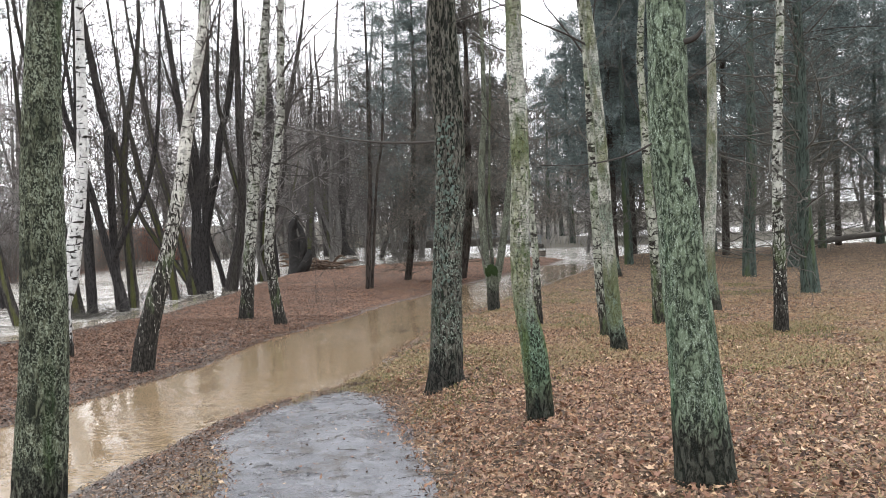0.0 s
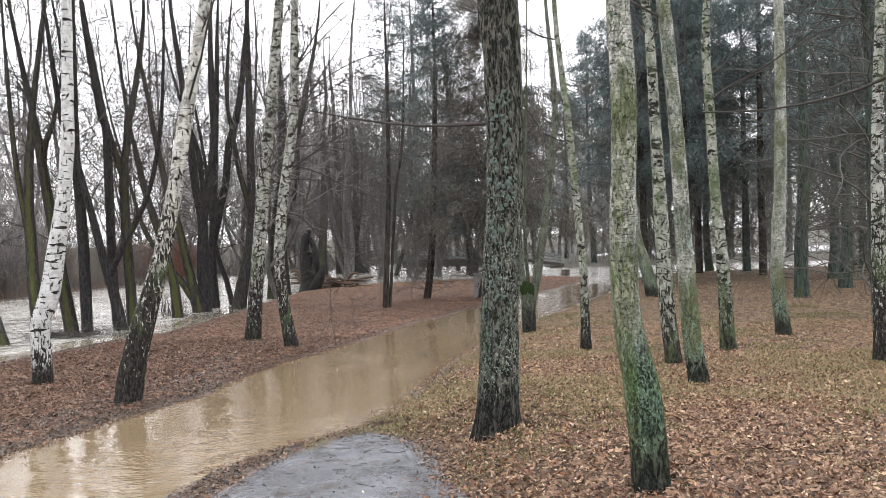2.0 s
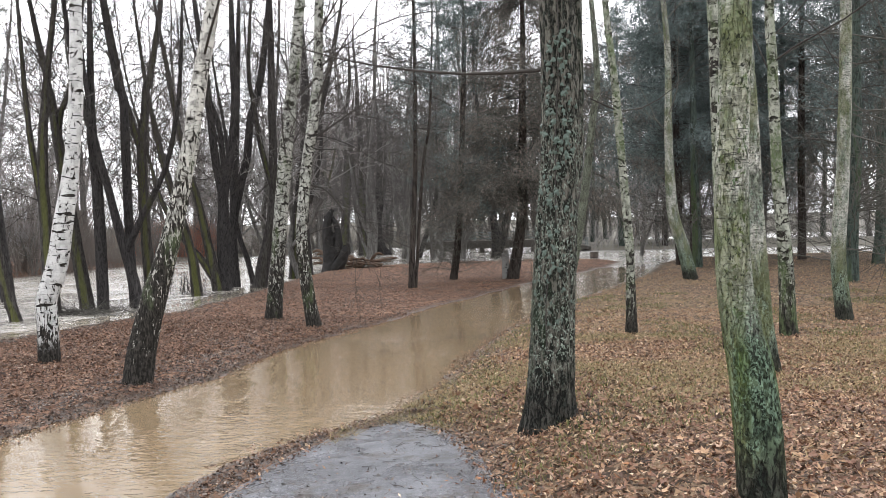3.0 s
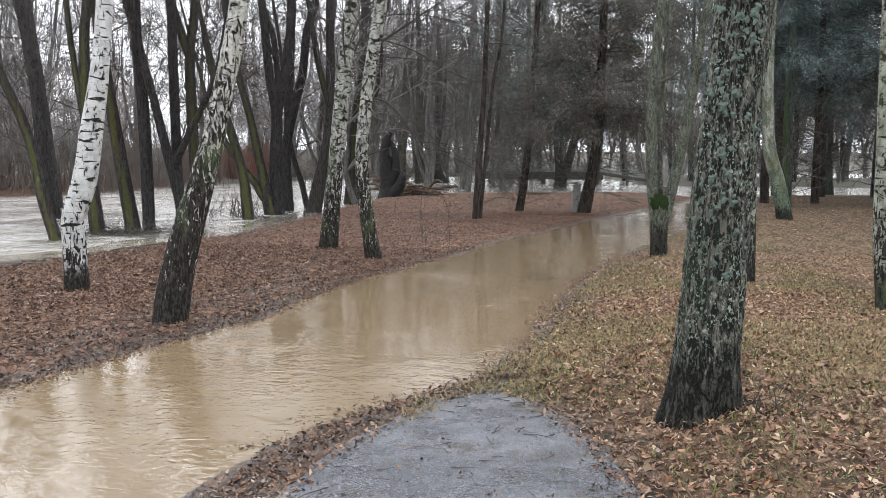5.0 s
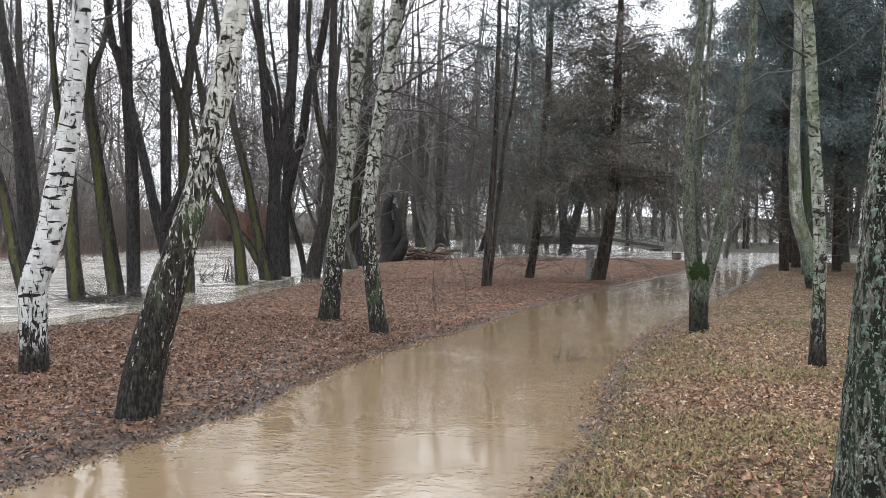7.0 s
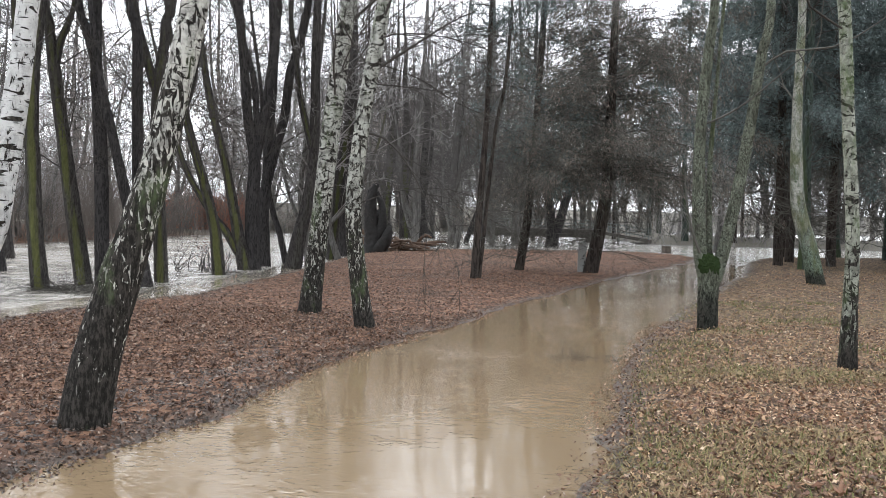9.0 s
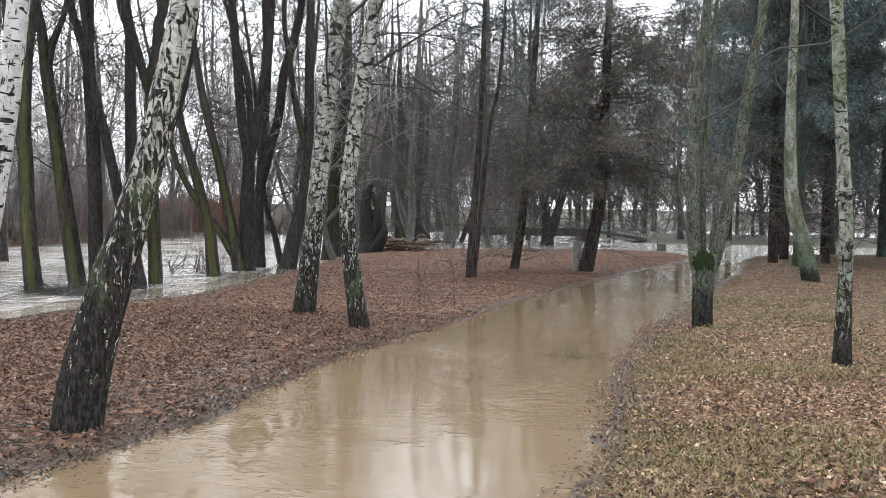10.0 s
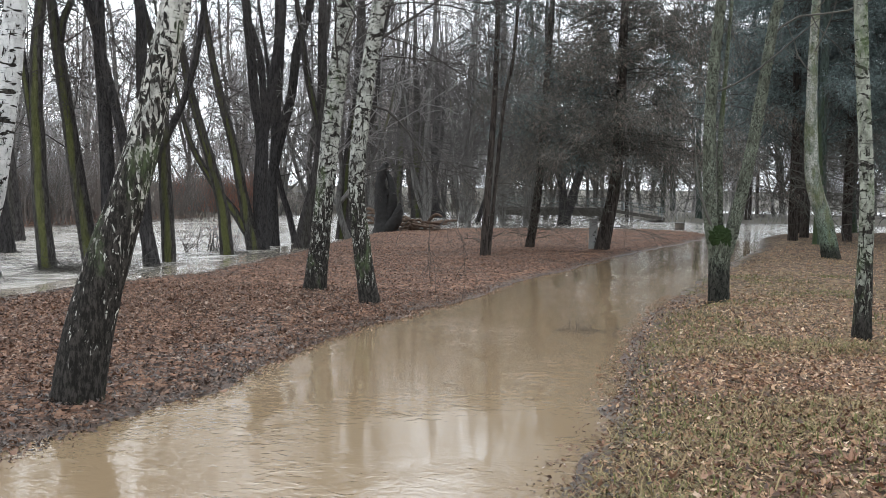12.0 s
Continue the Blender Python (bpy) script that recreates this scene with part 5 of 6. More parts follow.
for k, (x, y, size) in enumerate([(18, 66, 1.0), (24, 70, 1.1), (31, 64, 1.0), (40, 68, 1.2), (52, 66, 1.2), (9, 88, 1.1), (2, 92, 1.1), (-4, 95, 1.2), (27, 84, 1.2), (46, 82, 1.2), (14, 76, 0.9), (-9, 99, 1.2), (3.4, 71, 0.9), (6.5, 75, 1.0), (9.5, 67, 0.8), (11.5, 72, 0.9)]):
    copy_thing((PINE_C, PINE_A)[k % 2], Matrix.Translation(on_ground(x, y)) @ pose(0, 0, 0, 0, 0, 31 * k) @ Matrix.Scale(size, 4))


def thicket(name, spots, tall, material, label, seed, sprays=3):
    """A tangle of thin upright stems with side twigs, in one mesh."""
    gen = np.random.default_rng(seed)
    xy = np.asarray(spots)
    m = len(xy)
    z = ground_height(xy[:, 0], xy[:, 1])
    start = np.stack([xy[:, 0], xy[:, 1], np.maximum(z, -0.05)], axis=-1)
    d = unit(gen.normal(size=(m, 3)) * np.array([0.35, 0.35, 0.1]) + np.array([0, 0, 1]))
    L = gen.uniform(tall * 0.4, tall, m)
    pts = [start]
    for k in range(4):
        d = unit(d + gen.normal(size=(m, 3)) * 0.16)
        pts.append(pts[-1] + d * (L / 4)[:, None])
    P = np.stack(pts, axis=1)
    R = np.broadcast_to(np.linspace(0.016, 0.005, 5), (m, 5))
    Q, q, _ = grow(gen, P, R, None, m * sprays, 0.2, 1.0, (20, 60), (0.3, 1.0), 4, 0.15, 0.02, 0.7, 0.01)
    v1, f1 = sweep(P, R, 3)
    v2, f2 = sweep(Q, np.maximum(q, 0.004), 3)
    ob = solid(name, raw_mesh(name, np.concatenate([v1, v2]), [np.concatenate([f1, f2 + len(v1)])]), material)
    return tagged(ob, label, "thicket", kind="stuff")


gen = np.random.default_rng(8)
thicket("far_bank_thicket", along(gen, [(-62, 29), (-45, 31), (-31, 35), (-25, 40), (-24.6, 48), (-24.8, 55), (-20, 69), (-11, 86)], 1900, 1.4), 4.4, TWIG_SCRUB, "brown leafless scrub along the far river bank", 81)
thicket("far_bank_saplings", along(gen, [(-45, 33), (-31, 37), (-26, 41), (-25.5, 48), (-25.8, 55), (-21, 70), (-13, 84), (-2, 80)], 1000, 2.2), 7.0, TWIG_SCRUB, "thin leafless saplings crowding the far river bank", 85, 4)
# meadow scrub and woodland edge: haze painted in by the pale twig colour
thicket("meadow_thicket", along(gen, [(-10, 88), (0, 90), (10, 92), (22, 84), (40, 82), (60, 82)], 1000, 2.0), 2.8, TWIG_FAR_HAZED, "leafless scrub on the far meadow, greyed for haze", 82)
thicket("woodland_edge", along(gen, [(6, 64), (14, 66), (26, 66), (40, 68), (60, 70), (85, 74)], 1100, 2.5), 6.5, TWIG_FAR_HAZED, "leafless undergrowth at the edge of the far woods, greyed for haze", 86, 5)
thicket("russet_reeds", np.stack([gen.uniform(-28.0, -22.6, 2600), gen.uniform(59.0, 63.0, 2600)], axis=-1), 3.0, REED, "rust-red dry reeds on the far bank", 83, 1)
thicket("water_stalks", np.stack([gen.normal(-11.0, 0.5, 26), gen.normal(28.2, 0.4, 26)], axis=-1), 0.9, TWIG, "thin dead stalks standing in the shallows", 84, 2)

# ---- footbridge across the flood ----
bridge = root("footbridge", (-2.6, 62.0, 0.0), "long timber footbridge with slim metal railings and a ramp", "bridge")
part("deck", bm_box(8.0, 2.0, 0.22, (0, 0, 0.74), 0.03), TIMBER_DARK, bridge)
part("beam", bm_box(8.0, 0.25, 0.3, (0, -0.8, 0.48), 0.02), TIMBER_DARK, bridge)
for x in (-3.6, 0.0, 3.6):
    part("pier", bm_box(0.3, 1.8, 1.2, (x, 0, 0.05), 0.03), TIMBER_DARK, bridge)
slope = math.atan2(0.55, 3.6)
part("ramp", bm_box(3.7, 2.0, 0.2, (5.78, 0, 0.47), 0.02, Matrix.Rotation(slope, 4, "Y")), TIMBER_DARK, bridge)
for side in (-0.95, 0.95):
    for z in (1.02, 1.24, 1.46):
        part("rail", bm_box(8.0, 0.05, 0.045, (0, side, z), 0.01), STEEL, bridge)
        part("rail", bm_box(3.72, 0.05, 0.045, (5.78, side, z - 0.28), 0.01, Matrix.Rotation(slope, 4, "Y")), STEEL, bridge)
    for k in range(8):
        part("post", bm_box(0.06, 0.06, 0.68, (-3.9 + 1.11 * k, side, 1.14), 0.01), STEEL, bridge)
    for k in range(3):
        part("post", bm_box(0.06, 0.06, 0.68, (5.0 + 1.2 * k, side, 0.98 - 0.18 * k), 0.01), STEEL, bridge)

# ---- long pale-roofed building beyond the river ----
WALL = plain("grey_plaster", (0.30, 0.30, 0.31), (0.38, 0.38, 0.39), 2)
ROOF = plain("pale_roofing", (0.60, 0.61, 0.63), (0.70, 0.71, 0.72), 2, 0.6)
GLASS = plain("dark_panes", (0.03, 0.035, 0.04), (0.05, 0.055, 0.06), 2, 0.15, 0.0, 0.5)
house = root("low_building", (-66, 84, 0.6), "long grey building with a pale roof behind the trees", "building", "", 38)
part("wall", bm_box(34, 10, 3.0, (0, 0, 1.5), 0.02), WALL, house)
bm = bmesh.new()
ends = [[bm.verts.new((x, y, z)) for y, z in ((-5.5, 2.95), (5.5, 2.95), (0, 5.0))] for x in (-17.5, 17.5)]
bm.faces.new(ends[0]), bm.faces.new(ends[1][::-1])
for a, b in ((0, 1), (1, 2), (2, 0)):
    bm.faces.new((ends[0][a], ends[1][a], ends[1][b], ends[0][b]))
bmesh.ops.recalc_face_normals(bm, faces=bm.faces[:])
part("roof", bm, ROOF, house)
for k in range(9):
    w = part("window", bm_box(1.6, 0.12, 1.3, (-14 + 3.5 * k, -5.03, 1.7), 0.02), ROOF, house)
    part("pane", bm_box(1.4, 0.06, 1.1, (-14 + 3.5 * k, -5.09, 1.7)), GLASS, w)

# ---- small things ----
DRIFT = plain("driftwood", (0.035, 0.023, 0.017), (0.17, 0.115, 0.082), 4, 0.85, 0.008)
def log_mesh(gen, length, r, bend, sides=12, rings=26):
    c = [(0, 0, 0, r), (length * 0.35, bend * 0.7, bend * 0.2, r * 0.9), (length * 0.7, bend, bend * 0.35, r * 0.75), (length, bend * 0.6, bend * 0.6, r * 0.5)]
    V, q, P, R = trunk_mesh(gen, c, rings, sides, r * 0.08, 0.0, 4)
    n = rings * sides
    V = np.concatenate([V, [P[0], P[-1]]])
    ring = np.arange(sides)
    caps = np.concatenate([np.stack([np.full(sides, n), np.roll(ring, -1), ring], -1), np.stack([np.full(sides, n + 1), (rings - 1) * sides + ring, (rings - 1) * sides + np.roll(ring, -1)], -1)])
    return V, q, caps


def driftwood(place, length, r, bend, turn, tip, roll, label, seed, material=DEADWOOD, group="driftwood heap"):
    gen = np.random.default_rng(seed)
    V, q, caps = log_mesh(gen, length, r, bend)
    ob = solid("driftwood_log", raw_mesh("driftwood_log", V, [q, caps]), material)
    ob.matrix_basis = pose(*place, roll, tip, turn)
    return tagged(ob, label, "log", group)


gen = np.random.default_rng(33)
for k in range(44):
    u = gen.uniform(0, 1)
    driftwood((-9.3 + 2.7 * u, 41.2 + gen.uniform(-0.6, 0.7), 0.06 + (0.75 - 0.45 * u) * gen.uniform(0, 1)), gen.uniform(0.5, 1.35), gen.uniform(0.035, 0.095), gen.uniform(-0.35, 0.35), gen.uniform(-50, 50) + 180 * (k % 2), gen.uniform(-16, 8), gen.uniform(0, 360),
              "weathered driftwood log in a heap by the water", 90 + k, DRIFT)
driftwood((-10.55, 16.2, 0.02), 1.6, 0.1, 0.1, 12, 0, 0, "dark waterlogged log at the river's edge", 120, TIMBER_DARK, "")
driftwood((17.5, 44.2, 0.35), 7.5, 0.16, 0.5, 8, -2, 0, "long fallen trunk lying across the grove's edge", 121, TIMBER_DARK, "")

snag = root("dead_snag", (-8.64, 40.06, 0.0), "blackened hollow tree stump with a broken hooked top", "stump")
V, q, P, R = trunk_mesh(np.random.default_rng(41), [(0, 0, -0.2, 0.56), (0, 0, 0, 0.50), (-0.08, -0.03, 0.7, 0.36), (-0.16, -0.04, 1.3, 0.28), (-0.22, -0.04, 2.0, 0.2), (-0.12, -0.02, 2.6, 0.14), (0.05, 0, 2.85, 0.05)], 80, 36, 0.075, 0.5, 5)
solid("trunk", raw_mesh("trunk", V, [q]), CHARRED, snag)
V, q, P, R = trunk_mesh(np.random.default_rng(42), [(0.1, -0.05, 0.7, 0.24), (0.26, -0.1, 1.15, 0.2), (0.30, -0.1, 1.6, 0.15), (0.22, -0.05, 2.05, 0.12), (0.02, 0, 2.5, 0.07)], 50, 20, 0.05, 0.0, 4)
solid("stub", raw_mesh("stub", V, [q]), CHARRED, snag)
V, q, P, R = trunk_mesh(np.random.default_rng(43), [(0.1, -0.2, 0.1, 0.3), (0.42, -0.3, 0.45, 0.24), (0.58, -0.3, 0.85, 0.17), (0.62, -0.25, 1.2, 0.05)], 40, 20, 0.06, 0.0, 4)
solid("stub", raw_mesh("stub", V, [q]), CHARRED, snag)

gen = np.random.default_rng(44)
for k in range(9):
    h = gen.uniform(0.1, 2.3)
    turn = gen.uniform(0, 6.28)
    d = np.array([math.cos(turn), math.sin(turn) * 0.6, gen.uniform(0.1, 1.1)])
    at = np.array([-0.09 * h, 0, h])
    reach, r = gen.uniform(0.35, 0.75) * (1.15 - 0.3 * h), gen.uniform(0.09, 0.2) * (1.1 - 0.3 * h)
    V, q, P, R = trunk_mesh(gen, [(*at, r * 1.3), (*(at + d * reach * 0.5), r), (*(at + d * reach * 0.8 + np.array([0, 0, 0.08])), r * 0.6), (*(at + d * reach + np.array([0, 0, 0.2])), r * 0.1)], 24, 14, 0.05, 0.0, 4)
    solid("stub", raw_mesh("stub", V, [q]), CHARRED, snag)

post = root("marker_post", (-0.66, 31.35, 0.05), "short pale concrete marker post flecked with black", "post")
part("shaft", bm_box(0.24, 0.2, 0.84, (0, 0, 0.42), 0.02), PALE_STONE, post)
part("cap", bm_box(0.28, 0.24, 0.07, (0, 0, 0.875), 0.015), PALE_STONE, post)
for k, (x, z, w, h) in enumerate([(0.05, 0.52, 0.03, 0.07), (0.02, 0.43, 0.05, 0.03), (0.07, 0.33, 0.035, 0.08), (0.04, 0.24, 0.05, 0.03), (0.06, 0.15, 0.03, 0.05)]):
    part("mark", bm_box(w, 0.012, h, (x, -0.103, z), 0.003), CHARRED, post)

litter_bin = root("litter_bin", on_ground(3.75, 45.6, 0.0), "small slatted wooden litter bin on the island's tip", "litter bin")
litter_bin.scale = (0.72, 0.72, 0.72)
for k in range(10):
    a = 2 * math.pi * k / 10
    part("slat", bm_box(0.15, 0.025, 0.42, (0.25 * math.sin(a), -0.25 * math.cos(a), 0.27), 0.005, Matrix.Rotation(a, 4, "Z")), DEADWOOD, litter_bin)
for z in (0.12, 0.44):
    bm = bmesh.new()
    bmesh.ops.create_cone(bm, cap_ends=False, segments=24, radius1=0.285, radius2=0.285, depth=0.035, matrix=Matrix.Translation((0, 0, z)))
    part("hoop", bm, TIMBER_DARK, litter_bin)
bm = bmesh.new()
bmesh.ops.create_cone(bm, cap_ends=True, segments=24, radius1=0.22, radius2=0.23, depth=0.4, matrix=Matrix.Translation((0, 0, 0.25)))
part("liner", bm, TIMBER_DARK, litter_bin)
for x in (-0.28, 0.28):
    part("upright", bm_box(0.035, 0.035, 0.72, (x, 0, 0.34), 0.005), TIMBER_DARK, litter_bin)

# mossy cushion in the fork
bm = bmesh.new()
bmesh.ops.create_icosphere(bm, subdivisions=4, radius=1.0)
for v in bm.verts:
    k = noise.noise(v.co * 5.0) * 0.16 + noise.noise(v.co * 14.0) * 0.10
    v.co = Vector((v.co.x * 0.15, v.co.y * 0.075, v.co.z * 0.16)) * (1 + 2.0 * k) + Vector((-0.02, -0.1, 0.97))
part("moss_cushion", bm, MOSS, FORK, "deep green moss cushion")

# ivy on the furrowed trunk
ivy = solid("ivy", raw_mesh("ivy", *(lambda v, q: (v, [q]))(*sweep(np.stack([curve_points([(0.0, -0.21, 0.05), (-0.03, -0.18, 0.9), (0.06, -0.165, 1.6), (0.08, -0.155, 2.3), (0.12, -0.15, 3.2), (0.08, -0.13, 4.3)], 60)]), np.full((1, 60), 0.004), 5))), TWIG, MID)
outline = [(0.0, -0.5), (0.32, -0.42), (0.52, -0.12), (0.28, 0.06), (0.16, 0.5), (0.0, 0.62), (-0.16, 0.5), (-0.28, 0.06), (-0.52, -0.12), (-0.32, -0.42)]
bm = bmesh.new()
c = bm.verts.new((0, -0.006, 0.0))
rim = [bm.verts.new((x * 0.040, 0.004 - 0.010 * abs(x), -z * 0.040)) for x, z in outline]
for a, b in zip(rim, rim[1:] + rim[:1]):
    bm.faces.new((c, a, b))
LEAF = bpy.data.meshes.new("ivy_leaf")
bm.to_mesh(LEAF)
bm.free()
gen = np.random.default_rng(17)
for k in range(190):
    z = 0.8 + 2.4 * gen.uniform(0, 1) ** 0.8
    a = gen.normal(-0.2, 0.75)
    r = float(np.interp(z, [0, 1.2, 2.5, 4.4], [0.21, 0.175, 0.157, 0.132])) + 0.006
    x0 = float(np.interp(z, [0, 1.2, 2.5, 3.5, 4.4], [0, 0.06, 0.13, 0.12, 0.08]))
    leaf = solid("leaf", LEAF, IVY, ivy)
    leaf.matrix_basis = pose(x0 + r * math.sin(a), -r * math.cos(a), z, gen.normal(-10, 10), gen.normal(0, 60), math.degrees(a) + gen.normal(0, 14)) @ Matrix.Scale(gen.uniform(0.5, 1.35), 4)

# healed branch scars: raised lips like an inverted V
for x, y, z, wide, high in ((-0.19, -0.066, 2.66, 0.06, 0.13), (-0.09, -0.086, 1.95, 0.03, 0.08)):
    lip = curve_points([(-wide, 0.03, -high), (-wide * 0.5, 0.004, -high * 0.35), (0, -0.006, 0), (wide * 0.5, 0.004, -high * 0.35), (wide, 0.03, -high)], 24)
    v, f = sweep(lip[None] + np.array([x, y, z]), np.interp(np.arange(24), [0, 12, 23], [0.004, 0.013, 0.004])[None], 8)
    solid("branch_scar", raw_mesh("branch_scar", v, [f]), CHARRED, GREEN_TRUNK, "dark healed branch scar")

# pale surface root beside a birch
V, q = sweep(np.stack([curve_points([(0, 0, 0.03), (-0.18, -0.1, 0.05), (-0.3, -0.32, 0.03), (-0.52, -0.5, 0.03), (-0.7, -0.75, -0.02)], 24)]), np.linspace(0.035, 0.012, 24)[None], 8)
tagged(solid("surface_root", raw_mesh("surface_root", V + np.array([2.32, 12.2, 0.2]), [q]), TWIG_PALE), "pale bare root curling over the leaves", "root")

# twig tangles caught in the shallows
def tangle(name, place, count, size, tall, material, label, seed):
    gen = np.random.default_rng(seed)
    start = gen.normal(size=(count, 3)) * np.array([size * 0.4, size * 0.25, 0.0])
    d = unit(gen.normal(size=(count, 3)) * np.array([1, 0.6, tall]))
    d[:, 2] = np.abs(d[:, 2])
    pts = [start]
    for k in range(4):
        d = unit(d + gen.normal(size=(count, 3)) * 0.2 - np.array([0, 0, 0.08]))
        pts.append(pts[-1] + d * size * 0.12)
    v, f = sweep(np.stack(pts, axis=1), np.broadcast_to(np.linspace(0.006, 0.002, 5), (count, 5)), 3)
    return tagged(solid(name, raw_mesh(name, v + np.array(place), [f]), material), label, "twigs", kind="stuff")


def strewn_twigs(name, x, y, length, material, label, seed):
    """Thin dark twigs lying flat, each a little bent."""
    gen = np.random.default_rng(seed)
    m = len(x)
    d = unit(np.stack([gen.normal(size=m), gen.normal(size=m) * 0.6, np.zeros(m)], -1))
    L = gen.uniform(*length, m)
    pts = [np.stack([x, y], -1)]
    for k in range(4):
        d = unit(d + gen.normal(size=(m, 3)) * np.array([0.25, 0.25, 0]))
        pts.append(pts[-1] + d[:, :2] * (L / 4)[:, None])
    P = np.stack(pts, axis=1)
    P = np.concatenate([P, (np.maximum(ground_height(P[..., 0], P[..., 1]), 0.0) + 0.024 + gen.uniform(0, 0.006, (m, 5)))[..., None]], axis=-1)
    v, f = sweep(P, np.broadcast_to(np.linspace(0.0032, 0.0015, 5), (m, 5)) * gen.uniform(0.5, 1.2, (m, 1)), 4)
    return tagged(solid(name, raw_mesh(name, v, [f]), material), label, "twigs", kind="stuff")


gen = np.random.default_rng(58)
ty = 11.1 - 5.5 * gen.uniform(0, 1, 120) ** 1.3
strewn_twigs("strewn_twigs", path_left(ty) + (path_right(ty) - path_left(ty)) * gen.uniform(0.0, 1.0, 120), ty, (0.03, 0.2), TWIG, "thin dark twigs strewn over the wet footpath", 59)
strewn_twigs("strewn_twigs", gen.uniform(0.0, 7.0, 160), gen.uniform(5.0, 15.0, 160), (0.1, 0.5), TWIG, "thin dead twigs lying among the fallen leaves", 60)
strewn_twigs("strewn_twigs", gen.uniform(-8.5, -4.6, 110), gen.uniform(11.0, 20.0, 110), (0.1, 0.5), TWIG, "thin dead twigs lying over the leafy island", 61)
tangle("floating_twigs", (-1.25, 17.1, 0.0), 34, 0.42, 0.7, TWIG, "small tangle of twigs caught in the floodwater", 51)
tangle("floating_twigs", (-2.5, 14.2, 0.0), 3, 0.2, 0.02, TWIG, "thin dark twigs adrift on the muddy water", 52)
tangle("dead_grass_tuft", (0.24, 9.82, 0.33), 46, 0.27, 1.0, TWIG, "dead grass and twigs at the trunk's foot", 53)
tangle("flood_debris", (-11.0, 22.5, 0.0), 220, 1.5, 0.25, TWIG, "twigs and debris trapped between the willows", 54)
tangle("flood_debris", (-10.9, 22.6, 0.0), 200, 2.2, 0.12, TWIG_GREY, "pale drift of twigs along the willows' feet", 57)
tangle("flood_debris", (-9.9, 27.6, 0.0), 90, 1.3, 0.3, TWIG, "twigs trapped around the willow's foot", 55)
tangle("dead_grass_tuft", (4.3, 6.6, 0.45), 70, 0.5, 0.9, TWIG_PALE, "pale dead twigs lying on the leaves", 56)

# ---- fallen leaves and dry grass ----
def scatter(gen, x0, x1, y0, y1, per_m2, keep):
    n = int((x1 - x0) * (y1 - y0) * per_m2)
    x, y = gen.uniform(x0, x1, n), gen.uniform(y0, y1, n)
    sel = gen.uniform(0, 1, n) < keep(x, y)
    return x[sel], y[sel]


def leaf_litter(name, x, y, z, size, material, label, seed, curl=0.5):
    """Leaves folded along the midrib, lying at all angles on the ground, in one mesh."""
    gen = np.random.default_rng(seed)
    m = len(x)
    L = size[0] + (size[1] - size[0]) * gen.uniform(0, 1, m) ** 1.7
    W = L * gen.uniform(0.13, 0.30, m)
    yaw = gen.uniform(0, 2 * math.pi, m)
    tip = gen.normal(0, 0.46, m)
    roll = gen.normal(0, 0.55, m)
    up = gen.normal(0.1, curl, m)
    local = np.zeros((m, 4, 3))
    local[:, 0, 0], local[:, 2, 0] = -L / 2, L / 2
    local[:, 1, 0], local[:, 3, 0] = L * gen.uniform(-0.15, 0.15, m), L * gen.uniform(-0.15, 0.15, m)
    local[:, 1, 1], local[:, 3, 1] = W, -W
    local[:, 1, 2], local[:, 3, 2] = up * W * gen.uniform(0.3, 1.3, m), up * W * gen.uniform(0.3, 1.3, m)
    c, s = np.cos(roll)[:, None], np.sin(roll)[:, None]
    Y, Z = local[..., 1] * c - local[..., 2] * s, local[..., 1] * s + local[..., 2] * c
    X = local[..., 0]
    c, s = np.cos(tip)[:, None], np.sin(tip)[:, None]
    X, Z = X * c - Z * s, X * s + Z * c
    c, s = np.cos(yaw)[:, None], np.sin(yaw)[:, None]
    P = np.stack([X * c - Y * s + x[:, None], X * s + Y * c + y[:, None], Z + z[:, None]], axis=-1).reshape(-1, 3)
    b = (np.arange(m) * 4)[:, None]
    tris = np.concatenate([b + np.array([0, 2, 1]), b + np.array([0, 3, 2])])
    ob = solid(name, raw_mesh(name, P, [tris], False), material)
    return tagged(ob, label, "leaves", kind="stuff")


def broad_leaves(name, x, y, z, size, material, label, seed):
    """Larger lobed leaves, cupped and tilted, in one mesh."""
    gen = np.random.default_rng(seed)
    m = len(x)
    a = np.linspace(0, 2 * math.pi, 10, endpoint=False)
    rim = np.where(np.arange(10) % 2 == 0, 1.0, 0.55)[None] * gen.uniform(0.75, 1.2, (m, 10))
    L = gen.uniform(*size, m)[:, None] * 0.5
    X, Y = np.cos(a) * rim * L * 1.15, np.sin(a) * rim * L
    Z = (X * X + Y * Y) / L * gen.normal(0.1, 0.45, m)[:, None] + np.abs(Y) * gen.normal(0.15, 0.35, m)[:, None]
    X, Y, Z = [np.concatenate([v, np.zeros((m, 1))], axis=1) for v in (X, Y, Z)]
    tip, roll, yaw = gen.normal(0, 0.3, (m, 1)), gen.normal(0, 0.3, (m, 1)), gen.uniform(0, 6.28, (m, 1))
    Y, Z = Y * np.cos(roll) - Z * np.sin(roll), Y * np.sin(roll) + Z * np.cos(roll)
    X, Z = X * np.cos(tip) - Z * np.sin(tip), X * np.sin(tip) + Z * np.cos(tip)
    P = np.stack([X * np.cos(yaw) - Y * np.sin(yaw) + x[:, None], X * np.sin(yaw) + Y * np.cos(yaw) + y[:, None], Z + z[:, None]], axis=-1).reshape(-1, 3)
    base = (np.arange(m) * 11)[:, None]
    tris = np.concatenate([base + np.array([10, k, (k + 1) % 10]) for k in range(10)])
    return tagged(solid(name, raw_mesh(name, P, [tris], False), material), label, "leaves", kind="stuff")


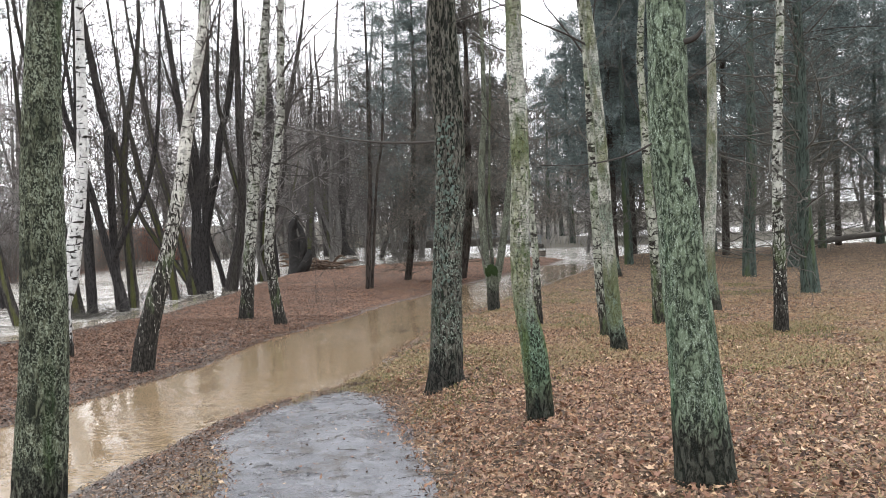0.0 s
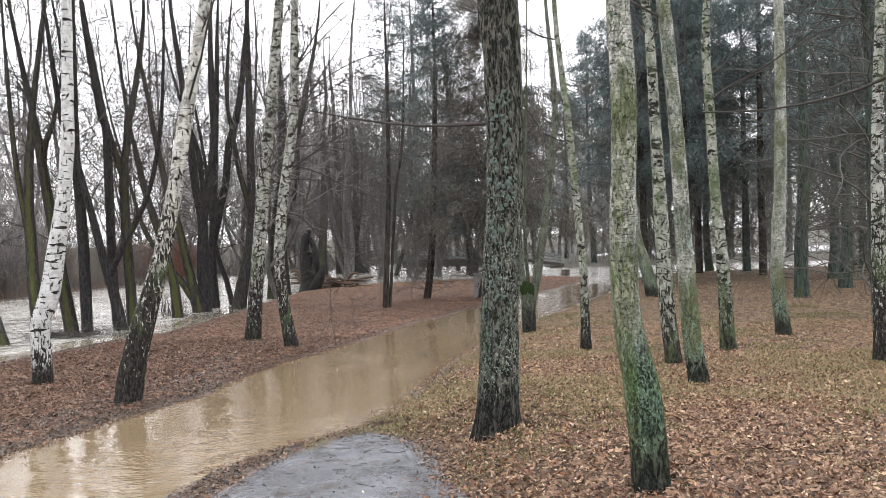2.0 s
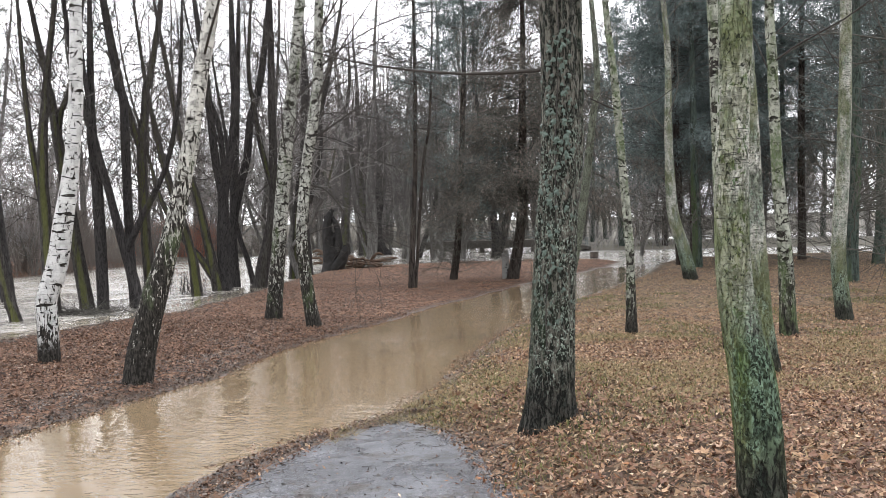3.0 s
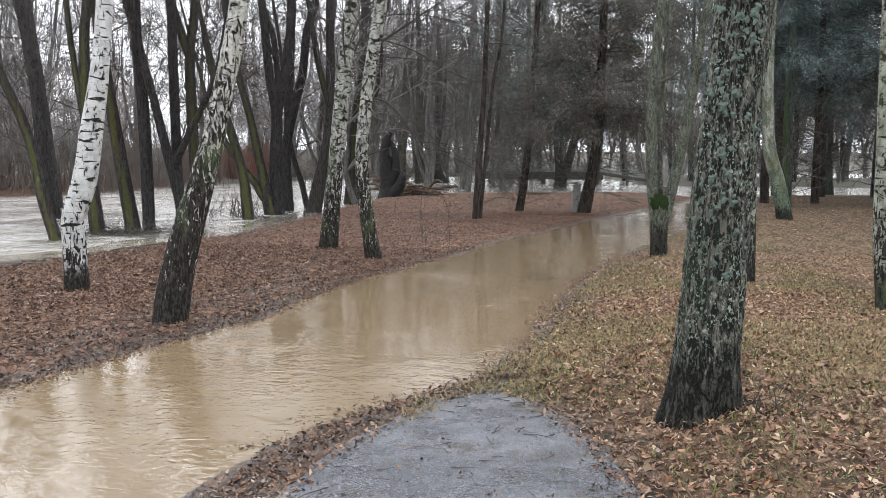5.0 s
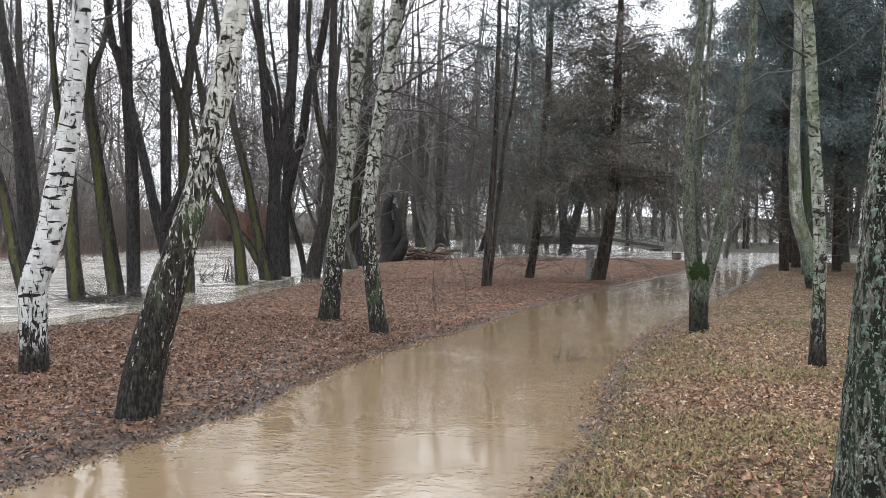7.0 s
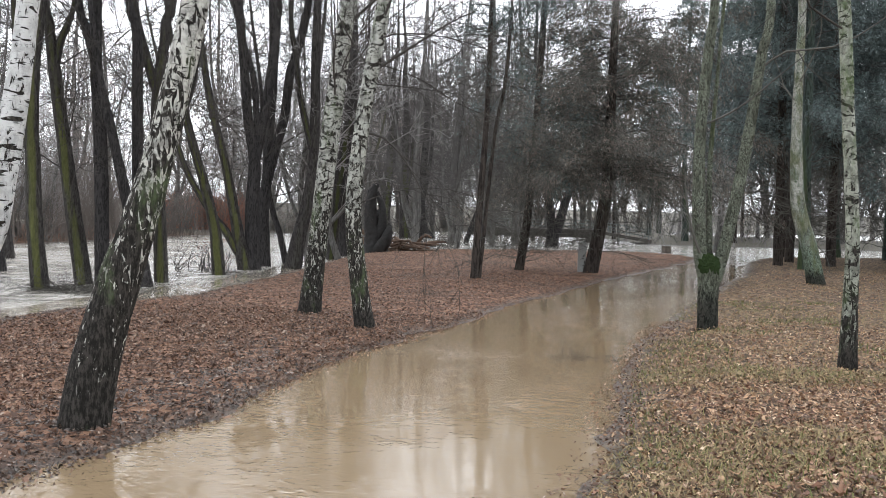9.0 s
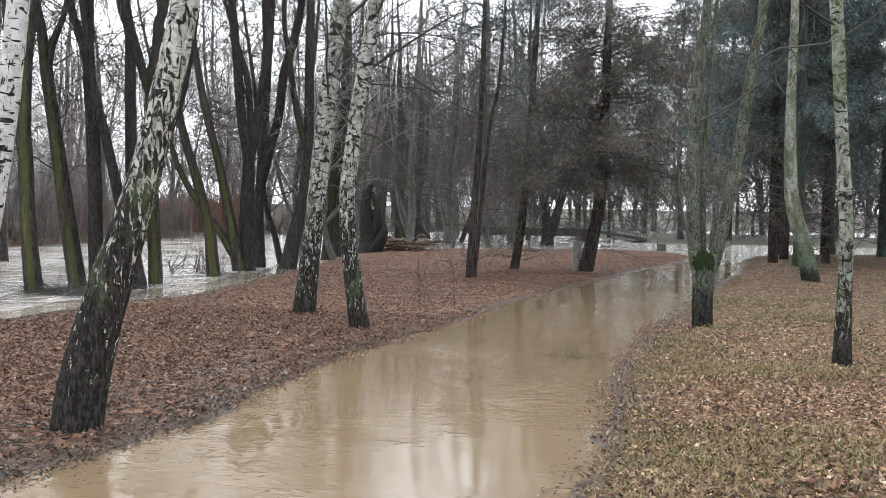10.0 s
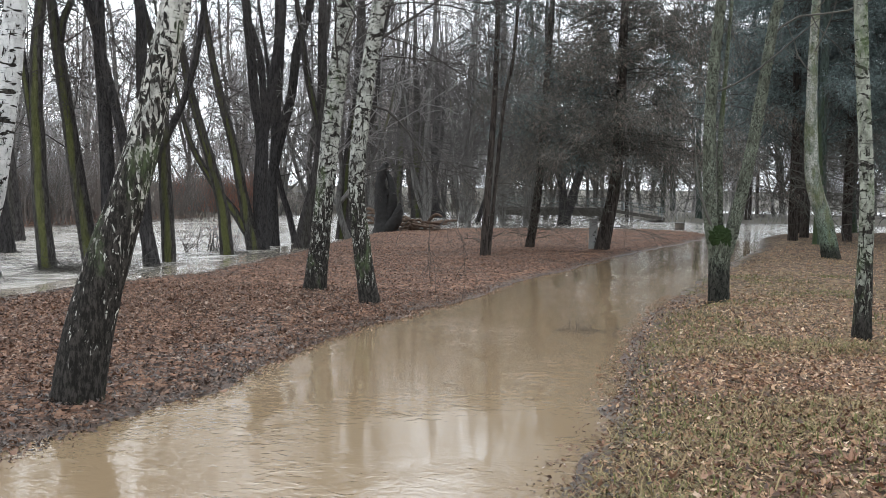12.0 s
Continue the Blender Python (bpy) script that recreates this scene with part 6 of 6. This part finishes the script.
def island_keep(x, y):
    d = inside_distance(x, y, ISLAND)
    return smooth01((d + 0.22) / 0.25) * np.clip(1.3 - y / 48, 0.25, 1)


def on_path(x, y):
    return smooth01((x - path_left(y) - 0.04) / 0.16) * smooth01((path_right(y) - x - 0.04) / 0.16) * (y < 11.3)


def bank_keep(x, y):
    d = inside_distance(x, y, BANK)
    grassy = fbm(np.stack([x * 0.6, y * 0.6, x * 0], -1), 3, 61)
    return smooth01((d + 0.02) / 0.3) * (1 - 0.985 * on_path(x, y)) * np.clip(1.25 - y / 36, 0.15, 1) * np.where(y > 10.5, 0.7 + 0.5 * grassy, 1.0)


gen = np.random.default_rng(91)
xs, ys = [], []
for args in ((-10, -3, 9.5, 20, 1800), (-10, 0, 20, 30, 600), (-10, 5, 30, 48, 220), (-16, -9, 8, 18, 400)):
    a, b = scatter(gen, *args, island_keep)
    xs.append(a), ys.append(b)
x, y = np.concatenate(xs), np.concatenate(ys)
z = ground_height(x, y) + gen.uniform(0.002, 0.036, len(x))
inland = inside_distance(x, y, ISLAND) + (fbm(np.stack([x * 1.1, y * 1.1, x * 0], -1), 3, 71) - 0.5) * 1.5
soaked = gen.uniform(0, 1, len(x)) < np.where(x + 0.25 * y < -0.6, smooth01((1.35 - inland) / 1.0) * 0.9, 0.12)
leaf_litter("leaf_litter", x[~soaked], y[~soaked], z[~soaked], (0.016, 0.062), LEAF_BROWN, "thick russet-brown fallen leaves covering the island", 92)
leaf_litter("leaf_litter", x[soaked], y[soaked], z[soaked], (0.014, 0.055), LEAF_WET, "dark sodden leaves along the island's wet edge", 192, 0.25)
xs, ys = [], []
for args in ((-4.0, 4.5, 3.8, 7, 2300), (-4.0, 6.0, 7, 10.5, 2400), (6.0, 8.0, 7, 10.5, 900), (-2, 5.5, 10.5, 15.5, 3000), (5.5, 10, 10.5, 15.5, 1100), (-1, 10, 15.5, 20, 1300), (-1, 14, 20, 34, 330), (7, 14, 4, 12, 500), (10, 16, 12, 20, 350), (6, 24, 34, 48, 70)):
    a, b = scatter(gen, *args, bank_keep)
    xs.append(a), ys.append(b)
x, y = np.concatenate(xs), np.concatenate(ys)
z = ground_height(x, y) + gen.uniform(0.002, 0.042, len(x))
edge_wet = smooth01((0.75 - inside_distance(x, y, BANK) + (fbm(np.stack([x * 1.6, y * 1.6, x * 0], -1), 3, 72) - 0.5) * 0.7) / 0.5) * np.where(y < 11.6, 1.0, 0.45)
edge_wet = np.maximum(edge_wet, np.where(y < 11.3, smooth01((path_left(y) + 0.15 - x) / 0.2), 0.0))
edge_wet = np.maximum(edge_wet, np.where(y < 11.3, smooth01((path_right(y) + 0.35 - x) / 0.3) * 0.55, 0.0))
soaked = gen.uniform(0, 1, len(x)) < edge_wet * 0.9
warm = ~soaked & (gen.uniform(0, 1, len(x)) < np.clip(0.74 - 0.045 * (y - 5) - 0.025 * (x - 2), 0.22, 0.76))
tan_leaf = ~soaked & ~warm
leaf_litter("leaf_litter", x[tan_leaf], y[tan_leaf], z[tan_leaf], (0.014, 0.058), LEAF_TAN, "pale tan fallen leaves strewn over the bank", 93)
leaf_litter("leaf_litter", x[warm], y[warm], z[warm], (0.014, 0.062), LEAF_RUSSET, "reddish-brown fallen leaves strewn over the bank", 94)
leaf_litter("leaf_litter", x[soaked], y[soaked], z[soaked], (0.012, 0.05), LEAF_WET, "dark sodden leaves beside the footpath and flood", 196, 0.25)
x, y = scatter(gen, -3.5, 8.0, 4.0, 13.5, 55, lambda x, y: bank_keep(x, y) * smooth01((x - path_right(y) - 0.1) / 0.5) * np.clip(1.35 - y / 13.5, 0.15, 1))
pale = gen.uniform(0, 1, len(x)) < 0.3
z = ground_height(x, y) + gen.uniform(0.025, 0.05, len(x))
broad_leaves("broad_leaves", x[pale], y[pale], z[pale], (0.04, 0.08), LEAF_TAN, "larger pale maple leaves lying on the litter", 193)
broad_leaves("broad_leaves", x[~pale], y[~pale], z[~pale], (0.04, 0.085), LEAF_RUSSET, "larger reddish maple leaves lying on the litter", 194)
x, y = scatter(gen, -9.5, -3.0, 9.5, 18, 22, island_keep)
broad_leaves("broad_leaves", x, y, ground_height(x, y) + gen.uniform(0.02, 0.045, len(x)), (0.05, 0.09), LEAF_BROWN, "larger curled brown leaves on the island", 195)
x, y = gen.normal(-0.25, 0.3, 150), gen.normal(8.4, 0.32, 150)
leaf_litter("leaf_litter", x, y, ground_height(x, y) + 0.03, (0.03, 0.07), LEAF_ORANGE, "dull orange fallen leaves beside the footpath", 95)
# wet leaf line where the flood laps the asphalt, and the leaves stuck on it
t = gen.uniform(0, 1, 2600)
px = np.interp(t, [0, 0.3, 0.55, 0.75, 1.0], [-2.85, -2.65, -2.4, -1.95, -1.45]) + gen.normal(0, 0.09, 2600)
py2 = np.interp(t, [0, 0.3, 0.55, 0.75, 1.0], [7.6, 8.9, 10.0, 10.8, 11.5]) + gen.normal(0, 0.07, 2600)
leaf_litter("drift_line", px, py2, np.maximum(ground_height(px, py2), 0.0) + 0.018, (0.02, 0.06), LEAF_BROWN, "dark wet leaf debris along the waterline", 96, 0.2)
def margin_keep(x, y):
    d = np.maximum(inside_distance(x, y, BANK), inside_distance(x, y, ISLAND))
    return smooth01((d + 0.28) / 0.2) * smooth01((0.34 - d) / 0.2) * (0.35 + 0.65 * smooth01((d + 0.1) / 0.15))


x, y = scatter(gen, -5.5, 0.6, 9.5, 21, 2400, margin_keep)
leaf_litter("shore_debris", x, y, np.maximum(ground_height(x, y), 0.004) + gen.uniform(0.001, 0.012, len(x)), (0.008, 0.045), LEAF_BROWN, "dark sodden leaf scraps along the water's edge", 101, 0.2)
px, py2 = gen.uniform(-2.7, 1.2, 90000), gen.uniform(3.0, 11.25, 90000)
mid = (path_left(py2) + path_right(py2)) / 2
off = 2 * np.abs(px - mid) / (path_right(py2) - path_left(py2))
ragged = (fbm(np.stack([px * 2.5, py2 * 2.5, px * 0], -1), 3, 73) - 0.5) * 0.9
sel = (on_path(px, py2) > 0.05) & (gen.uniform(0, 1, len(px)) < 0.035 + 0.95 * np.clip(off + ragged * 0.5 - 0.12, 0, 1) ** 6)
px, py2 = px[sel], py2[sel]
damp_leaf = gen.uniform(0, 1, len(px)) < 0.7
for pick, skin, label, seed in ((damp_leaf, LEAF_WET, "dark wet leaf scraps stuck along the asphalt's edges", 97), (~damp_leaf, LEAF_RUSSET, "scattered wet leaves stuck to the asphalt", 98)):
    leaf_litter("path_leaves", px[pick], py2[pick], ground_height(px[pick], py2[pick]) + 0.024, (0.008, 0.04), skin, label, seed, 0.15)


def grass(name, x, y, z, size, lay, material, label, seed):
    gen = np.random.default_rng(seed)
    m = len(x)
    L = gen.uniform(*size, m)
    yaw = gen.uniform(0, 2 * math.pi, m)
    el = np.clip(gen.normal(lay, 0.3, m), 0.05, 1.5)
    d = np.stack([np.cos(yaw) * np.cos(el), np.sin(yaw) * np.cos(el), np.sin(el)], -1)
    s = np.stack([-np.sin(yaw), np.cos(yaw), np.zeros(m)], -1) * 0.0035
    o = np.stack([x, y, z], -1)
    mid = o + d * (L * 0.55)[:, None]
    tip = o + d * L[:, None] - np.array([0, 0, 1]) * (L * 0.35)[:, None]
    V = np.stack([o - s, o + s, mid + s * 0.8, mid - s * 0.8, tip], axis=1).reshape(-1, 3)
    b = (np.arange(m) * 5)[:, None]
    ob = solid(name, raw_mesh(name, V, [b + np.array([0, 1, 2, 3]), b + np.array([3, 2, 4])], False), material)
    return tagged(ob, label, "grass", kind="stuff")


def grass_keep(x, y):
    d = inside_distance(x, y, BANK)
    g = fbm(np.stack([x * 0.7, y * 0.7, x * 0], -1), 3, 61)
    return smooth01(d / 0.3) * smooth01((0.66 - g) / 0.3) * (1 - on_path(x, y)) * np.clip(0.45 + (y - 6) / 7, 0.4, 1) * np.clip(1.4 - y / 34, 0.2, 1)


xs, ys = [], []
for args in ((-2, 7, 4, 10, 420), (-2, 7, 10, 16, 1500), (-2, 10, 15, 24, 300), (2, 16, 24, 40, 110), (7, 14, 5, 14, 150)):
    a, b = scatter(gen, *args, grass_keep)
    xs.append(a), ys.append(b)
x, y = np.concatenate(xs), np.concatenate(ys)
grass("dry_grass", x, y, ground_height(x, y) + 0.025, (0.05, 0.15), 0.35, STRAW, "flattened straw-coloured winter grass on the bank", 98)

def green_keep(x, y):
    d = inside_distance(x, y, BANK)
    g = fbm(np.stack([x * 0.9 + 40, y * 0.9, x * 0], -1), 3, 63)
    return smooth01((d - 0.05) / 0.3) * smooth01((g - 0.56) / 0.1) * (1 - on_path(x, y)) * (y > 8.5)


x, y = scatter(gen, -1.6, 8, 8, 24, 480, green_keep)
n = Nodes("green_grass", 0.7, 0.25)
GREEN = n.done(n.ramp(n.island(), [(0.0, (0.04, 0.048, 0.016)), (1.0, (0.17, 0.155, 0.06)), (0.5, (0.12, 0.135, 0.04))]))
grass("green_grass", x, y, ground_height(x, y) + 0.025, (0.03, 0.09), 0.8, GREEN, "sparse patches of dull green grass on the bank", 99)
